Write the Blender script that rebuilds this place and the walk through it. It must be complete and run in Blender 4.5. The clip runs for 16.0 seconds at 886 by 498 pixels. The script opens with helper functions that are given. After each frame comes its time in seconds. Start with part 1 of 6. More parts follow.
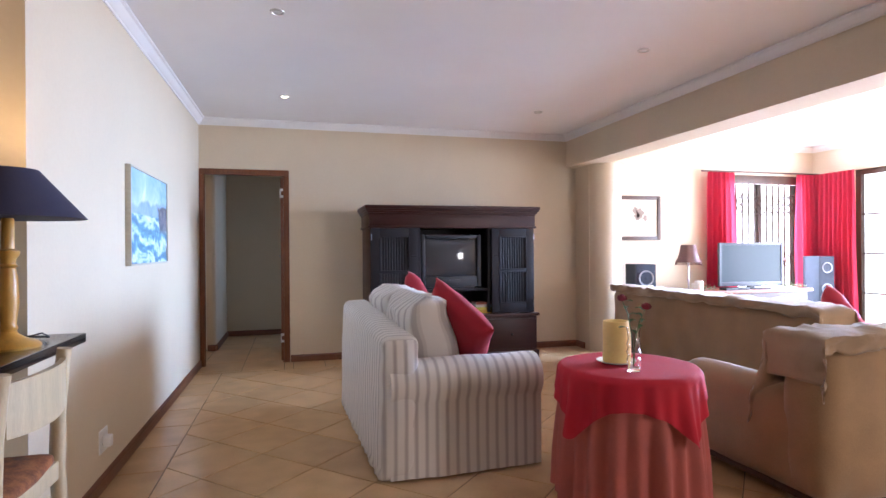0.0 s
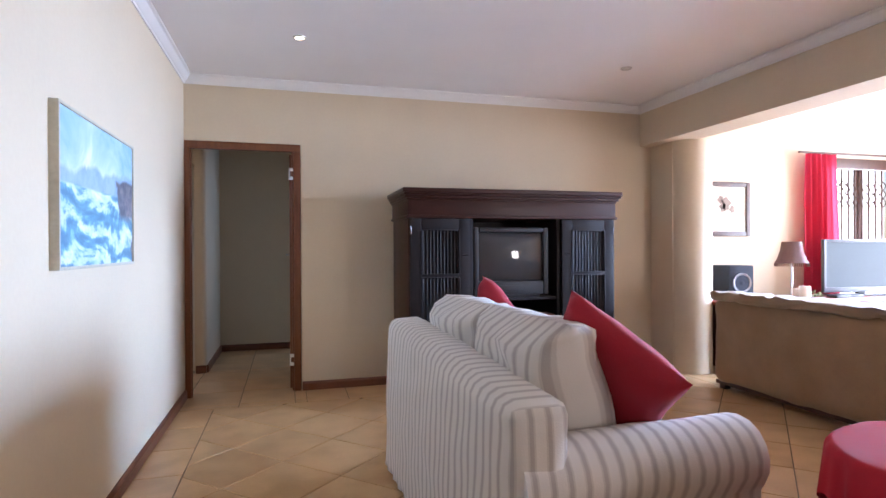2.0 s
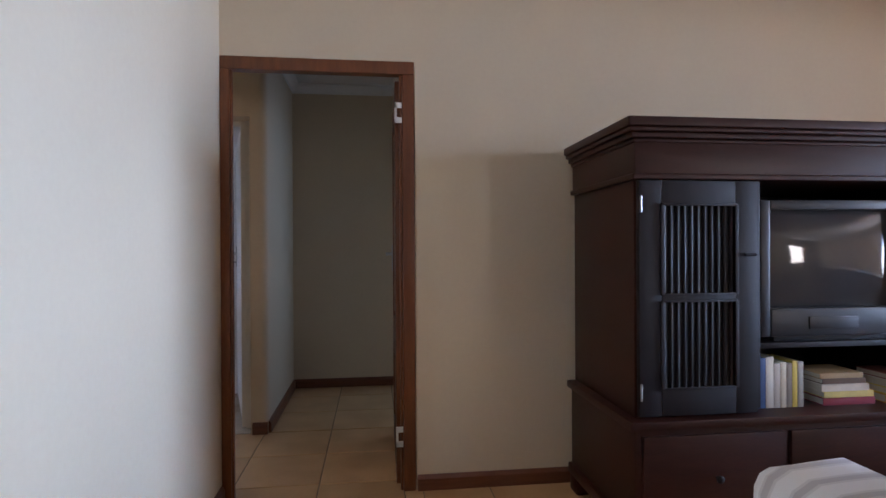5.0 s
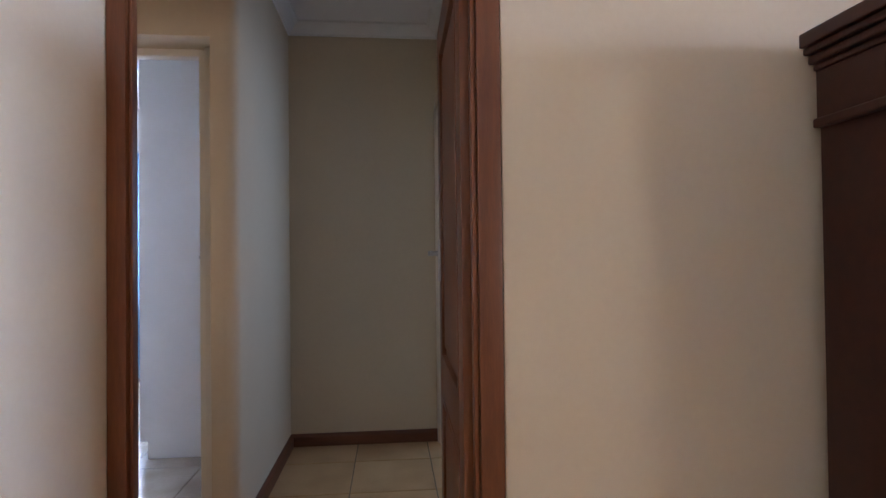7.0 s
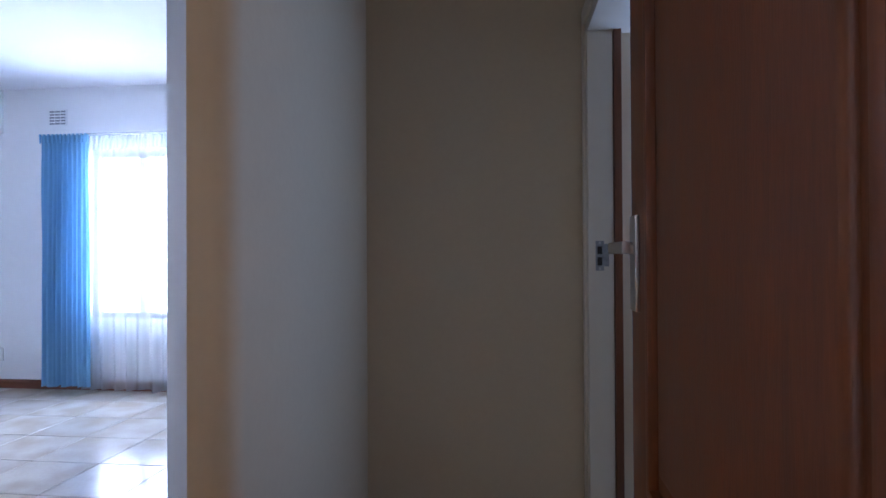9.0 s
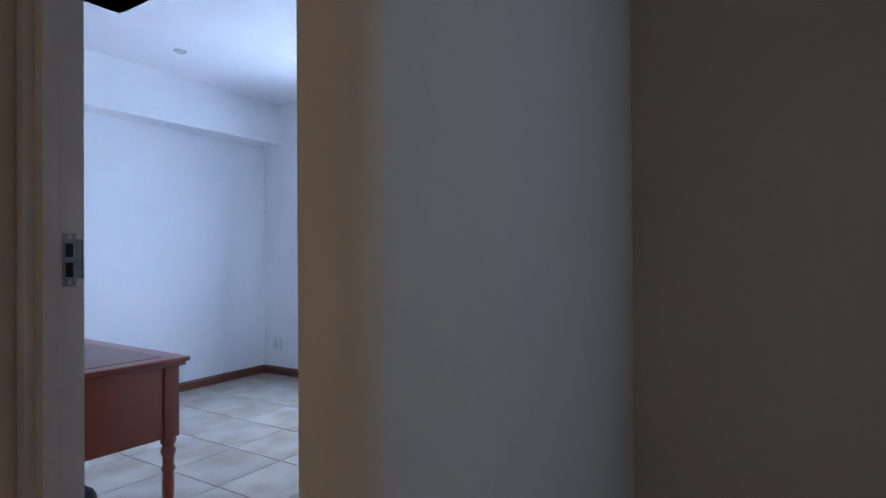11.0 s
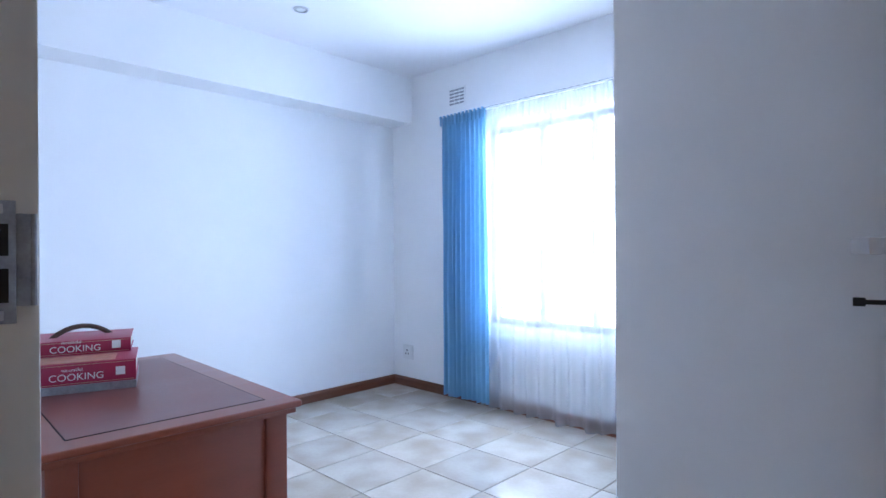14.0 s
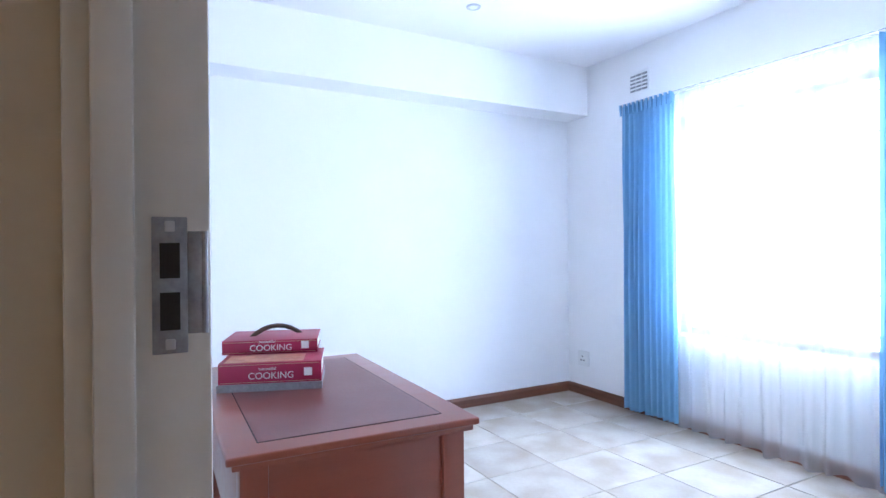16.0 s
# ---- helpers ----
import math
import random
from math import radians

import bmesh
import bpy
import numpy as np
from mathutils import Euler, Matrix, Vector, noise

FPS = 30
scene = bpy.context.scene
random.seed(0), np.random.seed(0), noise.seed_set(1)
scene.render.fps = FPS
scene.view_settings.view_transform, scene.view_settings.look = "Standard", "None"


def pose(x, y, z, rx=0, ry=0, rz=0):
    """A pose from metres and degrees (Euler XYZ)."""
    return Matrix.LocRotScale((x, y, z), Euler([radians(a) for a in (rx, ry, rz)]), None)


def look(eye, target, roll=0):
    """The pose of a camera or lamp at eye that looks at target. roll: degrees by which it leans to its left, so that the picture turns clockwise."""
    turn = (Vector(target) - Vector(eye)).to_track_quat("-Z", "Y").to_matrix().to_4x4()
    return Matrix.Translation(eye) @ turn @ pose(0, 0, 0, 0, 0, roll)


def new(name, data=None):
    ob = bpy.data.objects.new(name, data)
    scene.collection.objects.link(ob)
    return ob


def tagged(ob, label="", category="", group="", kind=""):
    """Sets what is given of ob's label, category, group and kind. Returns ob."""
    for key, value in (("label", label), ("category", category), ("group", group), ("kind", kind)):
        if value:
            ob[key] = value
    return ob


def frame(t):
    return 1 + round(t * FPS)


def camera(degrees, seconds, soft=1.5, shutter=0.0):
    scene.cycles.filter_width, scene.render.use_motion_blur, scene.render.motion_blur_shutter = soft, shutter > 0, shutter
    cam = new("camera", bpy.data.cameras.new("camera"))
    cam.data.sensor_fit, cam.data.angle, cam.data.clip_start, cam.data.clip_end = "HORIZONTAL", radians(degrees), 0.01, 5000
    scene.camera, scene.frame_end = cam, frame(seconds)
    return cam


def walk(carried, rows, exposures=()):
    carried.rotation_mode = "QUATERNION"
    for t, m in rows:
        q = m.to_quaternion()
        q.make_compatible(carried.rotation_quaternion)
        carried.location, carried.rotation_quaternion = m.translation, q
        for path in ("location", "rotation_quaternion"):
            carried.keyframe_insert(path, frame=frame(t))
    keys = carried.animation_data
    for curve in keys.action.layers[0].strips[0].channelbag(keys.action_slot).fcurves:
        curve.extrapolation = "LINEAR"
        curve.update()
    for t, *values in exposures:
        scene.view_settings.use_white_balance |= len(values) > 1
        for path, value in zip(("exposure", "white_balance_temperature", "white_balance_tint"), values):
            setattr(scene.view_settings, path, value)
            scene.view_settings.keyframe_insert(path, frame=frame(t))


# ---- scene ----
cam = camera(77.1, 16.0)
PATH = [
    (0, (0.981, -6.371, 1.241), (1.496, -4.438, 1.239), -0.4),
    (0.5, (0.938, -5.992, 1.235), (1.463, -4.062, 1.234), -0.4),
    (1, (0.891, -5.664, 1.234), (1.419, -3.735, 1.23), -0.4),
    (1.5, (0.846, -5.32, 1.233), (1.378, -3.392, 1.228), -0.3),
    (2, (0.818, -4.942, 1.223), (1.354, -3.016, 1.218), -0.3),
    (2.5, (0.779, -4.569, 1.205), (1.309, -2.641, 1.207), -0.4),
    (3, (0.755, -4.207, 1.208), (1.212, -2.26, 1.205), -0.3),
    (3.5, (0.75, -3.824, 1.212), (1.112, -1.857, 1.209), -0.3),
    (4, (0.735, -3.461, 1.216), (1.045, -1.485, 1.212), -0.3),
    (4.5, (0.737, -3.097, 1.194), (1.01, -1.116, 1.19), -0.3),
    (5, (0.721, -2.744, 1.198), (0.968, -0.759, 1.193), -0.3),
    (5.2, (0.681, -2.611, 1.217), (0.937, -0.628, 1.198), -0.4),
    (7.5, (0.648, -0.986, 1.135), (0.773, 1.01, 1.172), -0.6),
    (8, (0.663, -0.64, 1.14), (0.671, 1.36, 1.169), 0.2),
    (8.5, (0.63, -0.366, 1.153), (0.537, 1.632, 1.168), -0.2),
    (9, (0.616, -0.173, 1.153), (0.396, 1.815, 1.168), -0.3),
    (9.5, (0.578, 0.027, 1.153), (0.155, 1.981, 1.169), -0.2),
    (10, (0.493, 0.174, 1.188), (-0.119, 2.078, 1.191), -0.1),
    (10.2, (0.487, 0.261, 1.162), (-0.23, 2.128, 1.17), -0.2),
    (12.3, (0.109, 0.7, 1.159), (-1.188, 2.222, 1.165), -0.4),
    (12.5, (0.052, 0.735, 1.159), (-1.256, 2.248, 1.168), -0.4),
    (13, (-0.084, 0.84, 1.16), (-1.41, 2.338, 1.165), -0.4),
    (13.5, (-0.205, 0.958, 1.16), (-1.557, 2.432, 1.162), -0.4),
    (14, (-0.306, 1.053, 1.16), (-1.696, 2.491, 1.16), -0.4),
    (14.5, (-0.395, 1.101, 1.168), (-1.847, 2.477, 1.165), -0.4),
    (15, (-0.431, 1.113, 1.171), (-1.993, 2.363, 1.167), -0.5),
    (15.5, (-0.437, 1.117, 1.176), (-2.108, 2.216, 1.173), -0.5),
    (16, (-0.444, 1.116, 1.181), (-2.197, 2.079, 1.178), -0.5),
]

walk(cam, [(t, look(eye, target, roll)) for t, eye, target, roll in PATH],
     exposures=[(0, 0.28, 6250, 23), (2.0, 0.26, 6350, 23), (3.5, -0.05, 6450, 24), (5.0, -0.33, 6400, 22), (7.3, 0.42, 6600, 25), (9.0, 0.12, 5950, 27), (10.2, -0.38, 5850, 22),
                (12.5, -0.46, 5800, 21), (14.0, 0.20, 5950, 20), (16.0, 0.70, 6250, 22)])

# ---- world, sun, large lights ----
world = bpy.data.worlds.new("sky")
scene.world = world
world.use_nodes = True
wn = world.node_tree
sky = wn.nodes.new("ShaderNodeTexSky")
sky.sky_type, sky.sun_disc = "NISHITA", False
sky.sun_elevation, sky.sun_rotation = radians(61), radians(213)
wn.links.new(sky.outputs[0], wn.nodes["Background"].inputs[0])
wn.nodes["Background"].inputs[1].default_value = 0.15


BATH_X, BATH_Y = 1.95, 5.25


def window_or_fill_light(name, x, y, z, w, h, aim, watts, colour, spread=180, tilt=0):
    """Daylight standing in a window's opening, also used for added fill; aim: heading in degrees of the way the light
    goes, 0 is +y.
    """
    data = bpy.data.lights.new(name, "AREA")
    data.shape, data.size, data.size_y, data.energy, data.color = "RECTANGLE", w, h, watts, colour
    data.spread = radians(spread)
    ob = new(name, data)
    ob.matrix_world = pose(x, y, z, 90 - tilt, 0, aim)
    return ob


DAY = (0.70, 0.85, 1.0)
window_or_fill_light("daylight_north_window", 7.3, -0.02, 1.2, 1.2, 2.0, 180, 140, DAY)
window_or_fill_light("daylight_east_doors", 8.14, -2.0, 1.3, 2.4, 1.9, 90, 240, (0.36, 0.62, 1.0), 70, 20)
window_or_fill_light("daylight_sunroom_sky", 8.10, -2.0, 1.3, 2.4, 1.9, 90, 260, (0.76, 0.87, 1.0))
window_or_fill_light("daylight_south_window", 6.5, -8.9, 1.35, 0.9, 1.4, 0, 85, (1.0, 0.97, 0.91))
window_or_fill_light("daylight_bedroom_window", -2.35, 4.3, 1.35, 1.15, 1.5, 180, 115, (0.54, 0.75, 1.0))
window_or_fill_light("daylight_bathroom_window", BATH_X - 0.02, 2.2, 1.6, 0.8, 0.9, 90, 12, (0.42, 0.66, 1.0))
# extra fill from the bathroom's far end, through an invented opening
window_or_fill_light("bathroom_north_fill", 1.45, BATH_Y - 0.02, 1.6, 0.6, 0.9, 180, 9, (0.42, 0.66, 1.0))
# added warm fill inside the washroom, no opening behind it; brightens jamb and lobby
window_or_fill_light("washroom_fill", -2.3, 0.25, 1.6, 0.6, 0.6, 20, 11, (1.0, 0.88, 0.70))

sun_data = bpy.data.lights.new("sun", "SUN")
sun_data.energy, sun_data.angle, sun_data.color = 3.0, radians(0.6), (1.0, 0.95, 0.88)
sun = new("sun", sun_data)
sun.matrix_world = look((-9, -14, 30), (0, 0, 0))


# ---- materials ----
def node(nt, kind, **inputs):
    n = nt.nodes.new(kind)
    for key, value in inputs.items():
        n.inputs[key.replace("_", " ")].default_value = value
    return n


def surface(name, colour, rough=0.6, metal=0.0, vary=0.08, scale=6.0, stretch=(1, 1, 1), bump=0.05, fine=60.0,
            per_object=0.0, spec=0.5, sheen=0.0, coat=0.0, transmission=0.0, second=None, bands=0.0):
    """A painted, woven or wooden surface: broad mottling, fine grain and relief, in metres of the object."""
    m = bpy.data.materials.new(name)
    m.use_nodes = True
    nt = m.node_tree
    p = nt.nodes["Principled BSDF"]
    p.inputs["Roughness"].default_value = rough
    p.inputs["Metallic"].default_value = metal
    p.inputs["Specular IOR Level"].default_value = spec
    p.inputs["Coat Weight"].default_value = coat
    p.inputs["Transmission Weight"].default_value = transmission
    if sheen:
        p.inputs["Sheen Weight"].default_value = sheen
    co = node(nt, "ShaderNodeTexCoord")
    mp = node(nt, "ShaderNodeMapping", Scale=stretch)
    nt.links.new(co.outputs["Object"], mp.inputs["Vector"])
    if per_object:
        own = node(nt, "ShaderNodeObjectInfo")
        far = node(nt, "ShaderNodeMath")
        far.operation = "MULTIPLY"
        far.inputs[1].default_value = 40.0
        nt.links.new(own.outputs["Random"], far.inputs[0])
        nt.links.new(far.outputs[0], mp.inputs["Location"])
    broad = node(nt, "ShaderNodeTexNoise", Scale=scale, Detail=4.0, Roughness=0.6, Distortion=bands)
    grain = node(nt, "ShaderNodeTexNoise", Scale=fine, Detail=3.0)
    nt.links.new(mp.outputs[0], broad.inputs["Vector"])
    nt.links.new(mp.outputs[0], grain.inputs["Vector"])
    ramp = node(nt, "ShaderNodeValToRGB")
    b = second if second else [c * (1 - 2 * vary) for c in colour]
    a = colour if second else [min(1, c * (1 + vary)) for c in colour]
    ramp.color_ramp.elements[0].position, ramp.color_ramp.elements[1].position = 0.22, 0.78
    ramp.color_ramp.elements[0].color, ramp.color_ramp.elements[1].color = (*b, 1), (*a, 1)
    nt.links.new(broad.outputs["Fac"], ramp.inputs["Fac"])
    mix = node(nt, "ShaderNodeMix")
    mix.data_type, mix.blend_type = "RGBA", "OVERLAY"
    mix.inputs[0].default_value = min(0.5, vary * 1.5)
    nt.links.new(ramp.outputs[0], mix.inputs[6])
    nt.links.new(grain.outputs["Fac"], mix.inputs[7])
    out = mix.outputs[2]
    if per_object:
        info = node(nt, "ShaderNodeObjectInfo")
        span = node(nt, "ShaderNodeMapRange", To_Min=1 - per_object, To_Max=1 + per_object)
        hsv = node(nt, "ShaderNodeHueSaturation")
        nt.links.new(info.outputs["Random"], span.inputs["Value"])
        nt.links.new(span.outputs[0], hsv.inputs["Value"])
        nt.links.new(out, hsv.inputs["Color"])
        out = hsv.outputs[0]
    nt.links.new(out, p.inputs["Base Color"])
    rr = node(nt, "ShaderNodeMapRange", To_Min=max(0.02, rough - 0.2 * rough), To_Max=min(1, rough + 0.2 * rough))
    nt.links.new(broad.outputs["Fac"], rr.inputs["Value"])
    nt.links.new(rr.outputs[0], p.inputs["Roughness"])
    if bump:
        bp = node(nt, "ShaderNodeBump", Strength=bump, Distance=0.01)
        nt.links.new(grain.outputs["Fac"], bp.inputs["Height"])
        nt.links.new(bp.outputs[0], p.inputs["Normal"])
    return m


def striped(name, base, lines, period, rough=0.85):
    """Woven ticking: grey stripes of two widths across the object's own stripe axis, kept in the UV map."""
    m = surface(name, base, rough, vary=0.05, scale=9, fine=180, bump=0.12, sheen=0.2)
    nt = m.node_tree
    p = nt.nodes["Principled BSDF"]
    old = p.inputs["Base Color"].links[0].from_socket
    uv = node(nt, "ShaderNodeUVMap")
    sep = node(nt, "ShaderNodeSeparateXYZ")
    nt.links.new(uv.outputs[0], sep.inputs[0])
    div = node(nt, "ShaderNodeMath")
    div.operation = "DIVIDE"
    div.inputs[1].default_value = period
    nt.links.new(sep.outputs[0], div.inputs[0])
    fr = node(nt, "ShaderNodeMath")
    fr.operation = "FRACT"
    nt.links.new(div.outputs[0], fr.inputs[0])
    ramp = node(nt, "ShaderNodeValToRGB")
    ramp.color_ramp.interpolation = "EASE"
    cr = ramp.color_ramp
    stops = [(0.0, base), (0.26, base), (0.30, lines[0]), (0.36, lines[0]), (0.40, lines[1]), (0.60, lines[1]), (0.64, lines[0]), (0.70, lines[0]), (0.74, base)]
    cr.elements[0].color, cr.elements[0].position = (*stops[0][1], 1), 0.0
    cr.elements[1].color, cr.elements[1].position = (*stops[-1][1], 1), stops[-1][0]
    for pos, c in stops[1:-1]:
        e = cr.elements.new(pos)
        e.color = (*c, 1)
    nt.links.new(fr.outputs[0], ramp.inputs["Fac"])
    mul = node(nt, "ShaderNodeMix")
    mul.data_type, mul.blend_type = "RGBA", "MULTIPLY"
    mul.inputs[0].default_value = 0.35
    nt.links.new(ramp.outputs[0], mul.inputs[6])
    nt.links.new(old, mul.inputs[7])
    nt.links.new(mul.outputs[2], p.inputs["Base Color"])
    return m


def glazed(name, pale, deep, rough):
    """Fired tile: soft clouds of a deeper tone that differ from tile to tile, faint specks, an even glaze."""
    m = bpy.data.materials.new(name)
    m.use_nodes = True
    nt = m.node_tree
    p = nt.nodes["Principled BSDF"]
    p.inputs["Roughness"].default_value = rough
    co = node(nt, "ShaderNodeTexCoord")
    own = node(nt, "ShaderNodeObjectInfo")
    far = node(nt, "ShaderNodeMath")
    far.operation = "MULTIPLY"
    far.inputs[1].default_value = 40.0
    mp = node(nt, "ShaderNodeMapping")
    cloud = node(nt, "ShaderNodeTexNoise", Scale=4.5, Detail=1.5, Roughness=0.45)
    speck = node(nt, "ShaderNodeTexNoise", Scale=55.0, Detail=2.0)
    nt.links.new(own.outputs["Random"], far.inputs[0])
    nt.links.new(far.outputs[0], mp.inputs["Location"])
    nt.links.new(co.outputs["Object"], mp.inputs["Vector"])
    nt.links.new(mp.outputs[0], cloud.inputs["Vector"])
    nt.links.new(mp.outputs[0], speck.inputs["Vector"])
    ramp = node(nt, "ShaderNodeValToRGB")
    ramp.color_ramp.interpolation = "EASE"
    ramp.color_ramp.elements[0].position, ramp.color_ramp.elements[1].position = 0.25, 0.72
    ramp.color_ramp.elements[0].color, ramp.color_ramp.elements[1].color = (*deep, 1), (*pale, 1)
    nt.links.new(cloud.outputs["Fac"], ramp.inputs["Fac"])
    fine = node(nt, "ShaderNodeMix")
    fine.data_type, fine.blend_type = "RGBA", "OVERLAY"
    fine.inputs[0].default_value = 0.08
    nt.links.new(ramp.outputs[0], fine.inputs[6])
    nt.links.new(speck.outputs["Fac"], fine.inputs[7])
    span = node(nt, "ShaderNodeMapRange", To_Min=0.93, To_Max=1.07)
    hsv = node(nt, "ShaderNodeHueSaturation")
    nt.links.new(own.outputs["Random"], span.inputs["Value"])
    nt.links.new(span.outputs[0], hsv.inputs["Value"])
    nt.links.new(fine.outputs[2], hsv.inputs["Color"])
    nt.links.new(hsv.outputs[0], p.inputs["Base Color"])
    return m


def glowing(name, colour, strength):
    m = bpy.data.materials.new(name)
    m.use_nodes = True
    p = m.node_tree.nodes["Principled BSDF"]
    p.inputs["Base Color"].default_value = (*colour, 1)
    p.inputs["Emission Color"].default_value = (*colour, 1)
    p.inputs["Emission Strength"].default_value = strength
    return m


def sheer(name, colour, see, through_cloth=0.55):
    m = bpy.data.materials.new(name)
    m.use_nodes = True
    nt = m.node_tree
    out = nt.nodes["Material Output"]
    t = node(nt, "ShaderNodeBsdfTranslucent", Color=(*colour, 1))
    d = node(nt, "ShaderNodeBsdfDiffuse", Color=(*colour, 1))
    c = node(nt, "ShaderNodeBsdfTransparent")
    a, b = node(nt, "ShaderNodeMixShader", Fac=through_cloth), node(nt, "ShaderNodeMixShader", Fac=see)
    nt.links.new(d.outputs[0], a.inputs[1])
    nt.links.new(t.outputs[0], a.inputs[2])
    nt.links.new(a.outputs[0], b.inputs[1])
    nt.links.new(c.outputs[0], b.inputs[2])
    nt.links.new(b.outputs[0], out.inputs["Surface"])
    return m


def clear_glass(name, tint=(1, 1, 1)):
    m = bpy.data.materials.new(name)
    m.use_nodes = True
    p = m.node_tree.nodes["Principled BSDF"]
    p.inputs["Base Color"].default_value = (*tint, 1)
    p.inputs["Transmission Weight"].default_value = 1.0
    p.inputs["Roughness"].default_value = 0.02
    p.inputs["IOR"].default_value = 1.45
    return m


M_WALL = surface("cream_wall_paint", (0.65, 0.54, 0.39), 0.72, vary=0.03, scale=1.6, fine=45, bump=0.06)
M_WHITE_WALL = surface("white_wall_paint", (0.86, 0.86, 0.86), 0.7, vary=0.02, scale=1.5, fine=45, bump=0.05)
M_CEIL = surface("white_ceiling_paint", (0.86, 0.85, 0.86), 0.8, vary=0.02, scale=1.2, fine=30, bump=0.04)
M_CORNICE = surface("white_plaster_cornice", (0.82, 0.81, 0.80), 0.6, vary=0.02, bump=0.02)
M_FRAME_WHITE = surface("cream_gloss_paint", (0.76, 0.71, 0.62), 0.30, vary=0.03, scale=4, fine=30, bump=0.03)
M_DOOR_WHITE = surface("white_door_paint", (0.86, 0.86, 0.86), 0.42, vary=0.03, scale=3, fine=40, bump=0.03)
M_SKIRT = surface("varnished_skirting_wood", (0.17, 0.055, 0.025), 0.38, vary=0.2, scale=3, stretch=(1, 1, 14), fine=60, bump=0.04)
M_DOOR_WOOD = surface("varnished_hardwood", (0.20, 0.062, 0.018), 0.42, vary=0.2, scale=4, stretch=(9, 9, 0.7), fine=40, bump=0.05, coat=0.08, second=(0.11, 0.031, 0.010), bands=0.6)
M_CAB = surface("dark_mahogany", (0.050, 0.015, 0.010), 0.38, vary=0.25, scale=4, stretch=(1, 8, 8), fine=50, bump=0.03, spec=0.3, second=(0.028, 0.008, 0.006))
# darker and rougher than the mahogany; used inside, on slatted doors and knobs
M_CAB_DARK = surface("cabinet_near_black", (0.010, 0.007, 0.009), 0.55, vary=0.2, scale=4, stretch=(8, 8, 1), fine=50, bump=0.03, spec=0.3)
M_DESK = surface("polished_mahogany", (0.28, 0.062, 0.030), 0.30, vary=0.05, scale=3.0, stretch=(9, 1, 9), fine=60, bump=0.0, coat=0.2, second=(0.245, 0.054, 0.025))
M_LEATHER = surface("red_leather_inlay", (0.17, 0.038, 0.028), 0.36, vary=0.02, scale=3, fine=190, bump=0.05)
M_TILE = glazed("glazed_sand_tile", (0.60, 0.375, 0.185), (0.47, 0.275, 0.125), 0.30)
M_TILE_PALE = glazed("glazed_cream_tile", (0.56, 0.50, 0.43), (0.43, 0.36, 0.28), 0.16)
M_GROUT = surface("dark_grout", (0.20, 0.155, 0.11), 0.85, vary=0.1, scale=8, fine=90, bump=0.1)
M_STRIPE = striped("striped_slipcover", (0.78, 0.75, 0.71), ((0.65, 0.615, 0.58), (0.505, 0.465, 0.445)), 0.058)
M_RED = surface("red_cotton", (0.38, 0.009, 0.024), 0.88, vary=0.08, scale=8, fine=220, bump=0.12, sheen=0.08)
M_RED_CLOTH = surface("red_table_cloth", (0.52, 0.012, 0.028), 0.85, vary=0.06, scale=6, fine=240, bump=0.1)
M_PINK_CLOTH = surface("faded_rose_cloth", (0.48, 0.125, 0.10), 0.85, vary=0.08, scale=6, fine=240, bump=0.1)
M_BEIGE = surface("tan_suede", (0.35, 0.215, 0.105), 0.9, vary=0.1, scale=5, fine=160, bump=0.1, sheen=0.4)
M_THROW = surface("pale_tan_throw", (0.36, 0.245, 0.145), 0.9, vary=0.1, scale=7, fine=200, bump=0.2, sheen=0.3)
M_BLUE = sheer("blue_curtain_cloth", (0.23, 0.46, 0.67), 0.0, 0.25)
M_REDCURT = sheer("red_curtain_cloth", (0.55, 0.05, 0.09), 0.0)
M_SHEER = sheer("white_sheer", (0.9, 0.92, 0.95), 0.70, 0.3)
M_METAL = surface("brushed_steel", (0.55, 0.55, 0.56), 0.32, metal=1.0, vary=0.06, scale=20, fine=120, bump=0.02)
M_DULL = surface("worn_zinc_plate", (0.33, 0.34, 0.36), 0.42, metal=0.9, vary=0.12, scale=40, fine=160, bump=0.03)
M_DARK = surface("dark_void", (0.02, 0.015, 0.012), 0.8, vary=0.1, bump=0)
M_PLASTIC = surface("charcoal_plastic", (0.028, 0.030, 0.034), 0.38, vary=0.08, scale=12, fine=200, bump=0.03, spec=0.3)
M_SILVER = surface("silver_grey_plastic", (0.075, 0.085, 0.105), 0.35, vary=0.05, scale=12, fine=150, bump=0.02)
M_SCREEN = surface("glass_tube_screen", (0.045, 0.045, 0.048), 0.06, vary=0.03, bump=0, spec=0.7)
M_LCD = surface("glossy_panel_screen", (0.06, 0.08, 0.09), 0.2, vary=0.02, bump=0, spec=0.12)
M_SPEAKER = surface("matt_speaker_grey", (0.055, 0.065, 0.085), 0.7, vary=0.08, scale=12, fine=200, bump=0.03, spec=0.1)
M_WINWOOD = surface("dark_window_wood", (0.075, 0.035, 0.02), 0.45, vary=0.2, scale=4, stretch=(8, 8, 1), fine=60, bump=0.04)
M_BLACK = surface("black_granite", (0.015, 0.016, 0.018), 0.14, vary=0.3, scale=90, fine=260, bump=0.0)
M_PALEWOOD = surface("pale_beech", (0.56, 0.44, 0.27), 0.45, vary=0.1, scale=5, stretch=(7, 7, 1), fine=50, bump=0.03)
M_PINE = surface("honey_pine", (0.55, 0.27, 0.045), 0.38, vary=0.12, scale=6, stretch=(6, 6, 1), fine=50, bump=0.02, coat=0.2)
M_NAVY = surface("navy_shade_paper", (0.030, 0.028, 0.06), 0.75, vary=0.08, scale=14, fine=180, bump=0.05)
